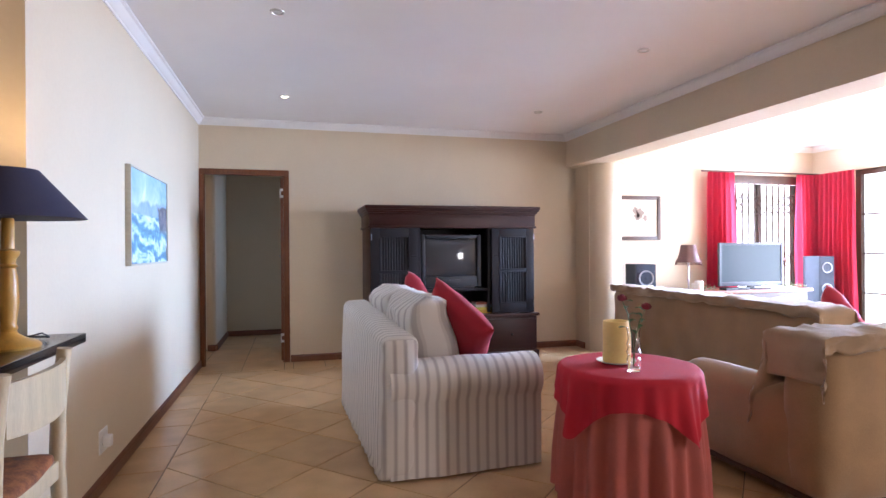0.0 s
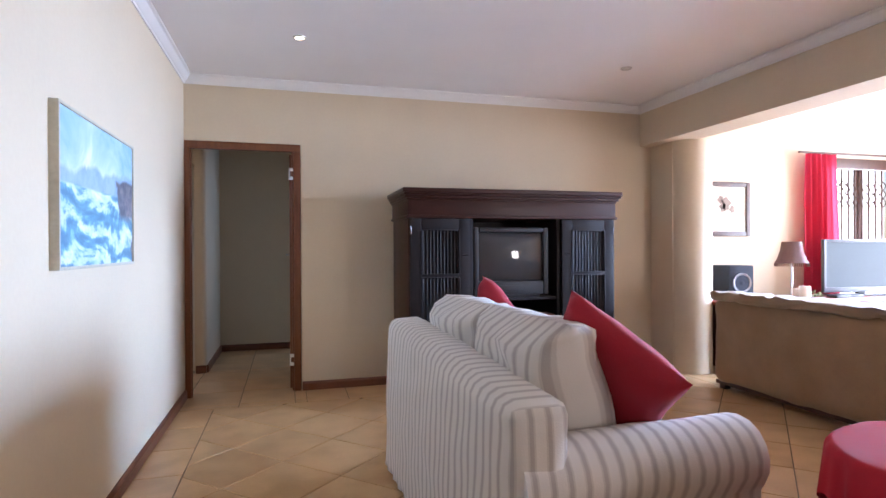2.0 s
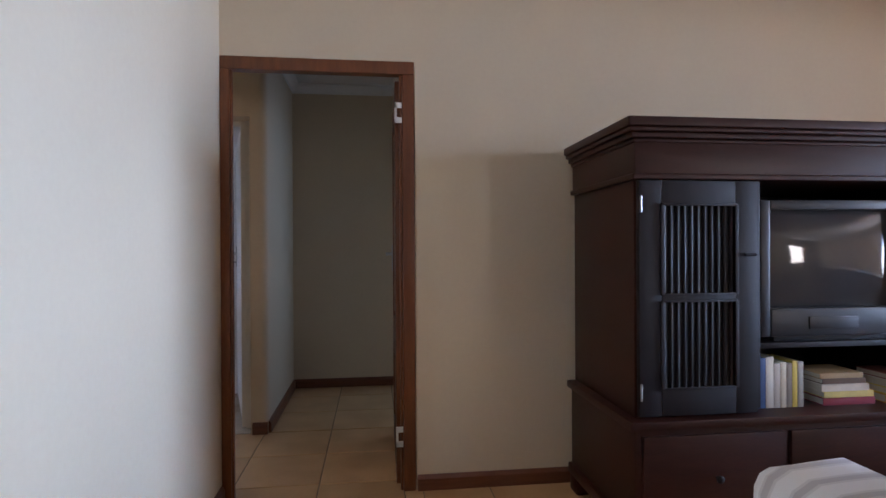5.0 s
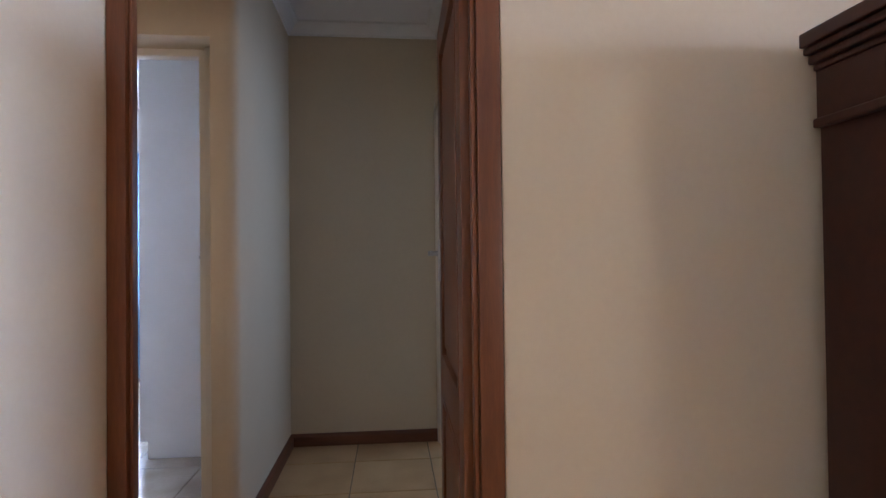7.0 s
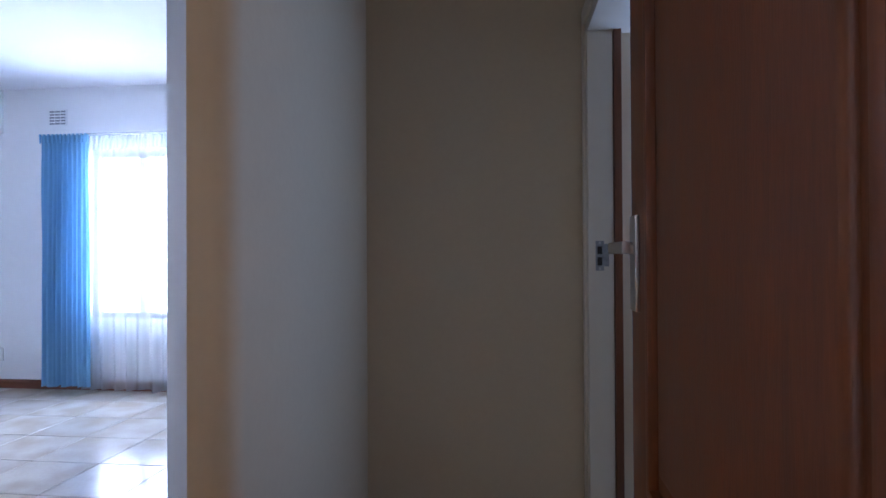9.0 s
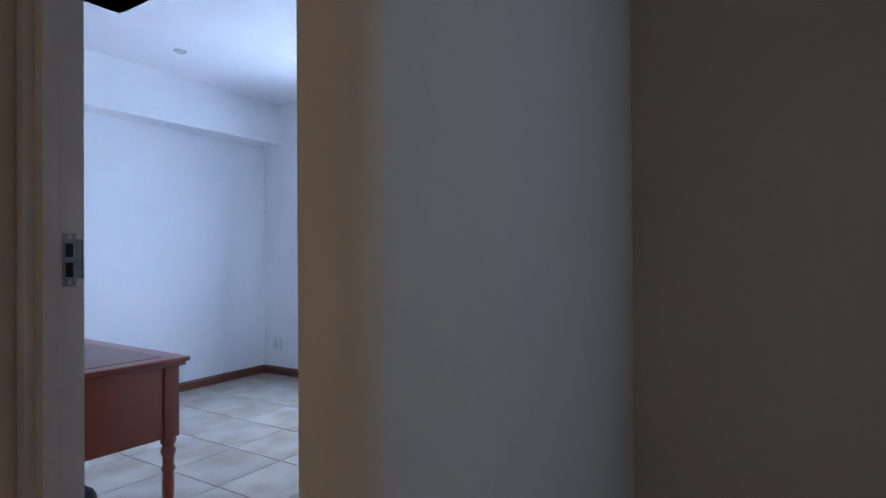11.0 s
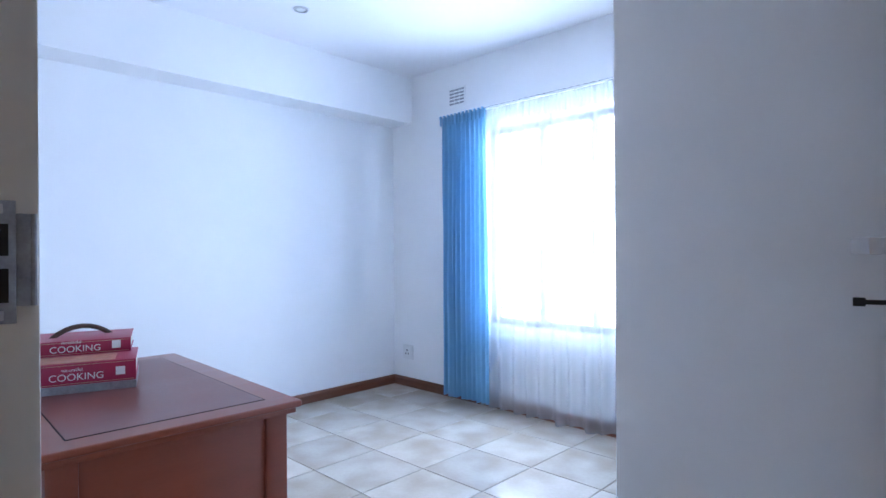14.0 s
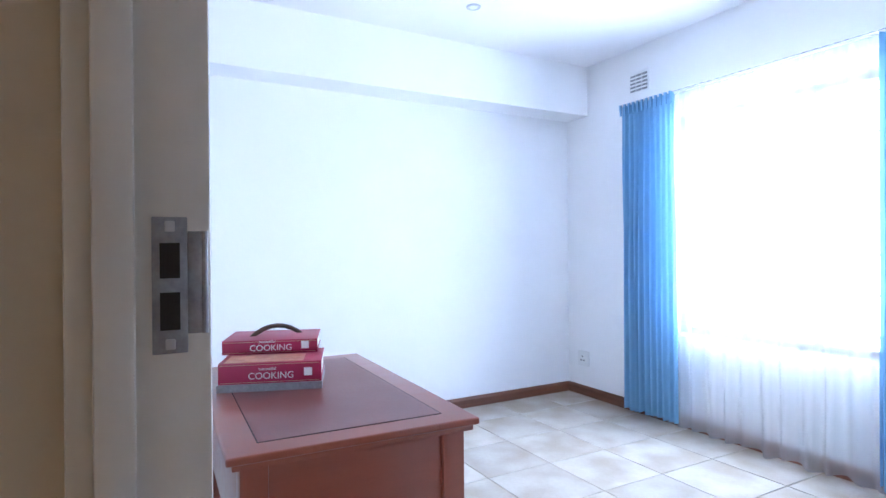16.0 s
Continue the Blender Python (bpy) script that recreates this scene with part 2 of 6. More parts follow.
M_RUSH = surface("patterned_seat_cloth", (0.42, 0.15, 0.05), 0.9, vary=0.5, scale=28, fine=200, bump=0.2, second=(0.10, 0.03, 0.015))
M_WAX = surface("yellow_candle_wax", (0.84, 0.62, 0.22), 0.5, vary=0.06, scale=9, fine=60, bump=0.03)
M_WAX_WHITE = surface("ivory_candle_wax", (0.82, 0.78, 0.68), 0.5, vary=0.04, bump=0.02)
M_PLATE = surface("white_china", (0.80, 0.80, 0.80), 0.15, vary=0.02, bump=0)
M_GLASS = clear_glass("clear_glass")
M_ROSE = surface("dark_red_petals", (0.20, 0.008, 0.02), 0.7, vary=0.2, scale=40, fine=120, bump=0.1)
M_LEAF = surface("leaf_green", (0.05, 0.13, 0.03), 0.6, vary=0.2, scale=30, fine=90, bump=0.1)
M_WPLASTIC = surface("white_switch_plastic", (0.78, 0.78, 0.77), 0.35, vary=0.02, bump=0)
M_PAPER = surface("book_paper", (0.70, 0.66, 0.56), 0.9, vary=0.08, scale=30, stretch=(1, 1, 40), fine=120, bump=0.1)
M_BOOK_RED = surface("crimson_book_cloth", (0.36, 0.012, 0.055), 0.4, vary=0.06, scale=8, fine=120, bump=0.03)
M_TILE_WALL = surface("cream_wall_tile", (0.70, 0.66, 0.58), 0.15, vary=0.03, scale=4, bump=0.01, per_object=0.03)
M_TOWEL = surface("grey_towel", (0.10, 0.10, 0.12), 0.95, vary=0.12, scale=30, fine=300, bump=0.4)
M_WICKER = surface("navy_wicker", (0.03, 0.05, 0.11), 0.6, vary=0.3, scale=60, stretch=(1, 1, 3), fine=200, bump=0.4)
M_MIRROR = surface("mirror_silver", (0.85, 0.87, 0.88), 0.02, metal=1.0, vary=0.0, bump=0)
M_LAMPGLOW = glowing("lit_bulb", (1.0, 0.86, 0.62), 12.0)
M_BACKDROP = glowing("bright_outdoors", (0.86, 0.93, 1.0), 5.0)
M_BACKDROP_SOFT = glowing("hazy_outdoors", (0.88, 0.95, 0.97), 1.7)
M_GARDEN = surface("garden_green", (0.08, 0.16, 0.05), 0.9, vary=0.5, scale=1.5, fine=9, bump=0.2, second=(0.25, 0.33, 0.16))


# ---- building helpers ----
def box(bm, x0, x1, y0, y1, z0, z1, bevel=0.0, seg=2):
    vs = [bm.verts.new((x, y, z)) for x in (x0, x1) for y in (y0, y1) for z in (z0, z1)]
    f = [bm.faces.new([vs[i] for i in q]) for q in ((0, 1, 3, 2), (4, 6, 7, 5), (0, 4, 5, 1), (2, 3, 7, 6), (0, 2, 6, 4), (1, 5, 7, 3))]
    if bevel:
        es = list({e for face in f for e in face.edges})
        bmesh.ops.bevel(bm, geom=es, offset=bevel, segments=seg, affect="EDGES", profile=0.6)
    return f


def boxes(*specs, bevel=0.0):
    bm = bmesh.new()
    for s in specs:
        box(bm, *s[:6], bevel=s[6] if len(s) > 6 else bevel)
    return bm


def lathe(bm, profile, cx=0.0, cy=0.0, n=28, wave=None):
    """Turned shape: profile of (radius, z) pairs round a vertical axis."""
    rings = []
    for k, (r, z) in enumerate(profile):
        ring = []
        for i in range(n):
            a = 2 * math.pi * i / n
            rr = r * (wave(a, z) if wave else 1)
            ring.append(bm.verts.new((cx + rr * math.cos(a), cy + rr * math.sin(a), z)))
        rings.append(ring)
    for a, b in zip(rings, rings[1:]):
        for i in range(n):
            bm.faces.new((a[i], a[(i + 1) % n], b[(i + 1) % n], b[i]))
    if profile[0][0] > 1e-5:
        bm.faces.new(list(reversed(rings[0])))
    if profile[-1][0] > 1e-5:
        bm.faces.new(rings[-1])
    return bm


def turned(profile, cx=0.0, cy=0.0, n=28, wave=None):
    return lathe(bmesh.new(), profile, cx, cy, n, wave)


def tube(bm, points, radius, n=8):
    """A rod of even thickness along a line of points."""
    rings = []
    pts = [Vector(p) for p in points]
    for i, p in enumerate(pts):
        d = (pts[min(i + 1, len(pts) - 1)] - pts[max(i - 1, 0)]).normalized()
        s = d.cross(Vector((0, 0, 1)) if abs(d.z) < 0.9 else Vector((1, 0, 0))).normalized()
        u = s.cross(d)
        r = radius[i] if isinstance(radius, (list, tuple)) else radius
        rings.append([bm.verts.new(p + s * r * math.cos(2 * math.pi * k / n) + u * r * math.sin(2 * math.pi * k / n)) for k in range(n)])
    for a, b in zip(rings, rings[1:]):
        for k in range(n):
            bm.faces.new((a[k], a[(k + 1) % n], b[(k + 1) % n], b[k]))
    bm.faces.new(list(reversed(rings[0])))
    bm.faces.new(rings[-1])
    return bm


def cushion(bm, w, d, h, m=None, nx=14, ny=14, nz=4, puff=0.5, crease=0.0, seed=0):
    """A stuffed cushion of size w, d, h about its middle: full in the middle, thin at the seams."""
    vs = {}
    rnd = random.Random(seed)
    off = Vector((rnd.random() * 9, rnd.random() * 9, rnd.random() * 9))

    def put(i, j, side):
        u, v = -1 + 2 * i / nx, -1 + 2 * j / ny
        edge = (1 - abs(u) ** 3.2) * (1 - abs(v) ** 3.2)
        t = (1 - puff) * min(1, 6 * (1 - abs(u))) ** 0.5 * min(1, 6 * (1 - abs(v))) ** 0.5 + puff * edge ** 0.55
        if i in (0, nx) or j in (0, ny):
            side, t = 0, 0
        key = (i, j, side)
        if key not in vs:
            sh = 1 - 0.05 * (1 - u * u) * (abs(v) ** 4) - 0.0
            sv = 1 - 0.05 * (1 - v * v) * (abs(u) ** 4)
            p = Vector((u * w / 2 * sv, v * d / 2 * sh, side * t * h / 2))
            if crease:
                p += Vector((0, 0, side)) * crease * noise.noise(p * 9 + off) * (t ** 0.5)
                p += Vector((1, 1, 0)) * crease * 0.5 * noise.noise(p * 7 + off * 2)
            vs[key] = bm.verts.new(m @ p if m else p)
        return vs[key]
    uv = bm.loops.layers.uv.verify()
    for side in (1, -1):
        for i in range(nx):
            for j in range(ny):
                q = [put(i, j, side), put(i + 1, j, side), put(i + 1, j + 1, side), put(i, j + 1, side)]
                ij = [(i, j), (i + 1, j), (i + 1, j + 1), (i, j + 1)]
                if side < 0:
                    q.reverse(), ij.reverse()
                if len(set(q)) == 4:
                    face = bm.faces.new(q)
                    for loop, (a, b) in zip(face.loops, ij):
                        loop[uv].uv = (a / nx * w, b / ny * d)
    return bm


def drape(bm, x0, x1, z0, z1, y, waves, depth, n=None, nz=14, pinch=0.5, spread=0.06, seed=0, hem=0.0):
    """A hanging curtain in the plane y, gathered at the top, with uneven folds that open towards the hem."""
    rnd = random.Random(seed)
    n = n or waves * 9
    ph = [rnd.uniform(-0.9, 0.9) for _ in range(waves + 2)]
    amp = [rnd.uniform(0.6, 1.25) for _ in range(waves + 2)]
    grid = []
    for k in range(nz + 1):
        v = k / nz
        z = z1 + (z0 - z1) * v
        row = []
        for i in range(n + 1):
            u = i / n
            w = u * waves
            a = int(w)
            f = w - a
            am = amp[a] * (1 - f) + amp[a + 1] * f
            pp = ph[a] * (1 - f) + ph[a + 1] * f
            g = pinch + (1 - pinch) * min(1, v * 2.2)
            yy = y + depth * am * g * math.sin(2 * math.pi * w + pp * v * 1.4) + depth * 0.35 * noise.noise((u * 7, v * 2.5, seed))
            xx = x0 + (x1 - x0) * u + (u - 0.5) * spread * v + 0.008 * noise.noise((u * 9, v * 3, seed + 3))
            row.append(bm.verts.new((xx, yy, z + (hem * noise.noise((u * 11, seed, 0)) if k == nz else 0))))
        grid.append(row)
    for a, b in zip(grid, grid[1:]):
        for i in range(n):
            bm.faces.new((a[i], b[i], b[i + 1], a[i + 1]))
    return bm


def smooth(bm, angle=40):
    bmesh.ops.recalc_face_normals(bm, faces=bm.faces[:])
    for f in bm.faces:
        f.smooth = True
    lim = radians(angle)
    for e in bm.edges:
        if len(e.link_faces) == 2 and e.link_faces[0].normal.angle(e.link_faces[1].normal, 0) > lim:
            e.smooth = False
    return bm


def mesh_of(name, bm, material, angle=40):
    smooth(bm, 85 if material in (M_STRIPE, M_BEIGE, M_RED, M_TOWEL, M_RUSH) else angle)
    me = bpy.data.meshes.new(name)
    bm.to_mesh(me)
    bm.free()
    if material:
        me.materials.append(material)
    return me


def part(name, bm, material, parent, label="", angle=40):
    ob = new(name, mesh_of(name, bm, material, angle))
    ob.parent = parent
    return tagged(ob, label) if label else ob


def thing(name, label, category, at=None, group="", bm=None, material=None, angle=40):
    ob = new(name, mesh_of(name, bm, material, angle) if bm else None)
    ob.matrix_world = at or Matrix()
    return tagged(ob, label, category, group, "")


def structure(name, bm, material, label="", angle=40):
    ob = new(name, mesh_of(name, bm, material, angle))
    return tagged(ob, label, "", "", "structure")


def flat_uv(bm, axis, offset=0.0):
    """Lay the stripe coordinate along one axis of the object (0 x, 1 y, 2 z); faces that look along it take the other level axis."""
    uv = bm.loops.layers.uv.verify()
    bm.normal_update()
    for f in bm.faces:
        use = 1 - axis if abs(f.normal[axis]) > 0.75 else axis
        for loop in f.loops:
            c = loop.vert.co
            loop[uv].uv = (c[use] + offset, c.z)
    return bm


# ---- the setting ----
T = 0.16
CEIL = 2.65
BCEIL = 2.60
STUB_Y, BED_Y = 0.965, 1.20
EAST = 8.2
NORTH = 0.0
SOUTH = -9.0

structure("floor", boxes((-4.6, 8.6, -9.3, 5.6, -0.2, -0.006)), M_GROUT, "grout bed and slab under the floor tiles")
structure("ground", boxes((-600, 600, -600, 600, -0.5, -0.3)), M_GARDEN, "garden ground reaching far away outside")

# living room: side wall, return beside the counter, back wall with the door, sunroom walls
structure("wall_west", boxes((-T, 0, -3.93, 0, 0, CEIL)), M_WALL, "cream painted plaster wall with a painting on it")
structure("wall_alcove", boxes((-2.2, -T, -4.09, -3.93, 0, CEIL), (-2.36, -2.2, SOUTH, -3.93, 0, CEIL)), M_WALL, "cream plaster wall behind the counter")
structure("wall_back", boxes((0.925, 4.55, 0, 0.11, 0, CEIL), (-T, 0.925, 0, 0.11, 2.115, CEIL), (-T, -0.003, 0, 0.11, 0, 2.115)), M_WALL, "cream plaster wall with a doorway")
structure("wall_sunroom_north", boxes((4.55, 6.62, NORTH, T, 0, CEIL), (7.98, EAST + T, NORTH, T, 0, CEIL), (6.62, 7.98, NORTH, T, 2.22, CEIL)), M_WALL, "cream plaster wall with glazed doors")
structure("wall_sunroom_east", boxes((EAST, EAST + T, -0.6, NORTH, 0, CEIL), (EAST, EAST + T, -3.4, -0.6, 2.25, CEIL), (EAST, EAST + T, SOUTH, -3.4, 0, CEIL)), M_WALL, "cream plaster wall with wide glazed doors")
structure("wall_south", boxes((-2.36, 6.0, SOUTH - T, SOUTH, 0, CEIL), (7.0, EAST + T, SOUTH - T, SOUTH, 0, CEIL), (6.0, 7.0, SOUTH - T, SOUTH, 0, 0.6), (6.0, 7.0, SOUTH - T, SOUTH, 2.1, CEIL)), M_WALL, "cream plaster wall with a wide window")
structure("beam", boxes((4.29, 4.60, SOUTH, 0, 2.245, CEIL)), M_WALL, "deep cream plastered beam over the wide opening")
structure("pier", boxes((4.42, 4.66, -0.33, 0, 0, 2.245)), M_WALL, "cream plastered pier in the corner")
structure("column", turned([(0.21, 0.0), (0.21, 2.2445)], 4.635, -0.30, 40), M_WALL, "round cream plastered column under the beam", 50)
structure("ceiling", boxes((-2.36, EAST + T, SOUTH - T, 0.0, CEIL, CEIL + 0.15)), M_CEIL, "flat white painted ceiling")


def cornice(name, pts, z, size=0.085, inward=1):
    """A coved moulding along a run of straight pieces; each piece lies to the left of its direction."""
    bm = bmesh.new()
    prof = [(0.78 * r, 0.095 + 0.78 * (h - 0.095)) for r, h in ((0, 0), (0.012, 0), (0.016, 0.014), (0.03, 0.022), (0.05, 0.045), (0.066, 0.07), (size, 0.078), (size, 0.095), (0, 0.095))]
    for (ax, ay), (bx, by) in pts:
        d = Vector((bx - ax, by - ay, 0)).normalized()
        nrm = Vector((-d.y, d.x, 0)) * inward
        rows = [[bm.verts.new(Vector((px, py, z + h - 0.095)) + nrm * r) for r, h in prof] for px, py in ((ax, ay), (bx, by))]
        for k in range(len(prof)):
            j = (k + 1) % len(prof)
            bm.faces.new((rows[0][k], rows[0][j], rows[1][j], rows[1][k]))
        bm.faces.new(rows[0])
        bm.faces.new(list(reversed(rows[1])))
    return structure(name, bm, M_CORNICE, "white plaster cove cornice", 25)


cornice("cornice_living", [((0, 0), (0, -3.93)), ((4.29, -0.001), (0, -0.001)), ((4.29, -9), (4.29, 0))], CEIL - 0.002)
cornice("cornice_sunroom", [((4.6, -9), (4.6, 0)), ((8.2, -0.001), (4.6, -0.001)), ((8.2, -9), (8.2, 0))][1:], CEIL - 0.002)


def skirting(name, pts, h=0.075, t=0.018):
    bm = bmesh.new()
    for (ax, ay), (bx, by) in pts:
        d = Vector((bx - ax, by - ay, 0)).normalized()
        nrm = Vector((-d.y, d.x, 0))
        prof = [(0.0, 0.0), (t, 0.0), (t, h - 0.018), (t * 0.55, h - 0.004), (t * 0.3, h), (0, h)]
        rows = [[bm.verts.new(Vector((px, py, z)) + nrm * r) for r, z in prof] for px, py in ((ax, ay), (bx, by))]
        for k in range(len(prof)):
            j = (k + 1) % len(prof)
            bm.faces.new((rows[0][k], rows[0][j], rows[1][j], rows[1][k]))
        bm.faces.new(rows[0])
        bm.faces.new(list(reversed(rows[1])))
    return structure(name, bm, M_SKIRT, "varnished dark wood skirting board", 30)


skirting("baseboard_living", [((0, -0.0), (0, -3.93)), ((4.42, 0), (0.93, 0)), ((4.42, -0.22), (4.42, -0.02))])

# lobby between the rooms
NOOK_X, NOOK_Y, LOB_E = 0.035, 2.14, 0.955
R_JAMB, L_JAMB = -0.07, -1.05
R_FRAME, L_FRAME = -0.150, -0.997
bm = boxes((R_JAMB, NOOK_X - 0.05, STUB_Y, BED_Y, 0, BCEIL), (R_JAMB, NOOK_X, STUB_Y + 0.05, NOOK_Y + T, 0, BCEIL))
lathe(bm, [(0.05, 0.0), (0.05, BCEIL)], NOOK_X - 0.05, STUB_Y + 0.05, 24)
structure("wall_lobby_stub", bm, M_WALL, "cream plaster wall end with a soft rounded corner", 50)
structure("wall_lobby_end", boxes((NOOK_X, LOB_E + T, NOOK_Y, NOOK_Y + T, 0, BCEIL)), M_WALL, "cream plaster wall at the end of the lobby")
structure("wall_lobby_east", boxes((LOB_E, LOB_E + T, 0.11, 0.98, 0, BCEIL), (LOB_E, LOB_E + T, 2.09, NOOK_Y, 0, BCEIL), (LOB_E, LOB_E + T, 0.98, 2.09, 2.06, BCEIL)), M_WALL, "cream plaster wall with the bathroom doorway")
structure("wall_bedroom_south", boxes((-4.15, L_JAMB, STUB_Y + 0.025, BED_Y - 0.04, 0, BCEIL), (L_JAMB, R_JAMB, STUB_Y, BED_Y, 2.05, BCEIL)), M_WALL, "plaster wall with the bedroom doorway")
structure("wall_shower_south", boxes((-2.8, -T, T - 0.16, T, 0, BCEIL)), M_WALL, "cream plaster wall")
structure("wall_shower_west", boxes((-2.96, -2.8, T - 0.16, STUB_Y + 0.2, 0, BCEIL)), M_WALL, "cream plaster wall")
structure("ceiling_lobby", boxes((-2.96, LOB_E + T, 0.11, NOOK_Y + T, BCEIL, BCEIL + 0.15)), M_CEIL, "flat white painted ceiling")
cornice("cornice_lobby", [((LOB_E, NOOK_Y), (NOOK_X, NOOK_Y)), ((NOOK_X, NOOK_Y), (NOOK_X, STUB_Y)), ((LOB_E, 0.11), (LOB_E, NOOK_Y))], BCEIL - 0.002)
skirting("baseboard_lobby", [((LOB_E, NOOK_Y), (NOOK_X, NOOK_Y)), ((NOOK_X, NOOK_Y), (NOOK_X, STUB_Y + 0.02)), ((NOOK_X, STUB_Y), (R_JAMB + 0.01, STUB_Y))])

# bedroom
BW, BN = -3.98, 4.24
structure("wall_bedroom_west", boxes((BW - T, BW, BED_Y - 0.04, BN + T, 0, BCEIL)), M_WHITE_WALL, "plain white plaster wall under a shallow beam")
structure("wall_bedroom_beam", boxes((BW, -3.74, BED_Y - 0.036, BN, 2.215, BCEIL)), M_WHITE_WALL, "white plastered beam along the wall")
structure("wall_bedroom_north", boxes((BW, -2.92, BN, BN + T, 0, BCEIL), (-1.62, 0.1, BN, BN + T, 0, BCEIL), (-2.92, -1.62, BN, BN + T, 0, 0.61), (-2.92, -1.62, BN, BN + T, 2.04, BCEIL)), M_WHITE_WALL, "white plaster wall with a window")
structure("wall_bedroom_east", boxes((R_JAMB - 0.004, R_JAMB, BED_Y, BN, 0, BCEIL), (R_JAMB, NOOK_X + 0.05, NOOK_Y + T, BN, 0, BCEIL)), M_WHITE_WALL, "white plaster wall")
structure("wall_bedroom_inner", boxes((BW, L_JAMB, BED_Y - 0.04, BED_Y - 0.036, 0, BCEIL)), M_WHITE_WALL, "white plaster wall")
structure("ceiling_bedroom", boxes((BW - T, R_JAMB, BED_Y - 0.04, BN + T, BCEIL, BCEIL + 0.15)), M_CEIL, "flat white painted ceiling")
skirting("baseboard_bedroom", [((BW, BN), (BW, BED_Y)), ((R_JAMB, BN), (BW, BN))])

# bathroom beyond the lobby
BX, BY = BATH_X, BATH_Y
structure("wall_bathroom_east", boxes((BX, BX + T, T, 1.8, 0, BCEIL), (BX, BX + T, 2.6, BY + T, 0, BCEIL), (BX, BX + T, 1.8, 2.6, 0, 1.15), (BX, BX + T, 1.8, 2.6, 2.05, BCEIL)), M_WHITE_WALL, "pale plaster wall above the basin")
structure("wall_bathroom_north", boxes((LOB_E, 1.14, BY, BY + T, 0, BCEIL), (1.76, BX, BY, BY + T, 0, BCEIL), (1.14, 1.76, BY, BY + T, 0, 1.13), (1.14, 1.76, BY, BY + T, 2.07, BCEIL)), M_WHITE_WALL, "pale plaster wall")
structure("wall_bathroom_west", boxes((LOB_E, LOB_E + T, NOOK_Y + T, BY, 0, BCEIL)), M_WHITE_WALL, "pale plaster wall")
structure("ceiling_bathroom", boxes((LOB_E + T, BX + T, T, BY + T, BCEIL, BCEIL + 0.15)), M_CEIL, "flat white painted ceiling")


# ---- doors and windows ----
def door_frame(name, label, specs, material, bevel=0.006):
    return structure(name, boxes(*specs, bevel=bevel), material, label, 30)


door_frame("door_frame_living", "varnished dark hardwood door frame",
           [(0.002, 0.046, -0.012, 0.05, 0, 2.05), (0.862, 0.922, -0.012, 0.05, 0, 2.05), (0.002, 0.922, -0.012, 0.05, 2.05, 2.112),
            (0.046, 0.056, 0.0, 0.03, 0, 2.05), (0.848, 0.862, 0.0, 0.03, 0, 2.05)], M_DOOR_WOOD)
door_frame("door_frame_bedroom", "cream gloss painted door frame with chipped edges",
           [(L_JAMB - 0.01, L_FRAME, 1.109, 1.176, 0, 2.05), (L_JAMB - 0.01, L_FRAME + 0.013, 1.082, 1.114, 0, 2.05), (L_JAMB - 0.005, L_FRAME - 0.02, 1.059, 1.089, 0, 2.05),
            (R_FRAME, R_JAMB + 0.01, 1.145, 1.212, 0, 2.05), (R_FRAME - 0.013, R_JAMB + 0.01, 1.118, 1.150, 0, 2.05), (R_FRAME + 0.02, R_JAMB + 0.005, 1.085, 1.125, 0, 2.05),
            (L_FRAME, R_FRAME, 1.145, 1.212, 2.032, 2.06), (L_FRAME, R_FRAME, 1.118, 1.150, 2.02, 2.06)], M_FRAME_WHITE)
door_frame("door_frame_bathroom", "cream painted door frame with a wide moulding",
           [(LOB_E - 0.014, LOB_E + 0.085, 2.05, 2.09, 0, 2.06), (LOB_E - 0.014, LOB_E + T, 0.98, 1.03, 0, 2.06), (LOB_E - 0.014, LOB_E + T, 0.98, 2.09, 2.02, 2.07),
            (LOB_E - 0.024, LOB_E, 2.085, 2.13, 0, 2.12), (LOB_E - 0.024, LOB_E, 0.92, 0.985, 0, 2.12), (LOB_E - 0.024, LOB_E, 0.92, 2.13, 2.06, 2.13)], M_FRAME_WHITE)
# full-height brown strip just behind the cream jamb
door_frame("brown_strip_bathroom", "dark brown strip inside the bathroom door frame",
           [(LOB_E + 0.086, LOB_E + 0.115, 2.035, 2.09, 0, 2.02)], M_DOOR_WOOD, 0.003)


def lever_set(parent, y, z, out=-1, key=False):
    """A long back plate with a lever on the face that looks along out * x."""
    o = out
    plate = part("handle_plate", boxes((min(0, o * 0.008), max(0, o * 0.008), y - 0.022, y + 0.022, z - 0.108, z + 0.056), bevel=0.003), M_METAL, parent, "long satin metal back plate")
    bm = bmesh.new()
    tube(bm, [(o * 0.005, y, z), (o * 0.02, y, z), (o * 0.042, y, z)], [0.012, 0.009, 0.009], 12)
    box(bm, min(o * 0.034, o * 0.047), max(o * 0.034, o * 0.047), y - 0.118, y + 0.011, z - 0.0095, z + 0.0095, 0.003)
    part("lever", bm, M_METAL, plate)
    if key:
        kb = boxes((o * 0.008 - 0.002, o * 0.008 + 0.002, y - 0.003, y + 0.003, z - 0.075, z - 0.065))
        tube(kb, [(o * 0.006, y, z - 0.07), (o * 0.04, y, z - 0.07)], 0.003, 8)
        box(kb, min(o * 0.032, o * 0.045), max(o * 0.032, o * 0.045), y - 0.0015, y + 0.0015, z - 0.0755, z - 0.0645, 0.001)
        part("key", kb, M_DARK, plate, "small dark key in the lock")
    return plate


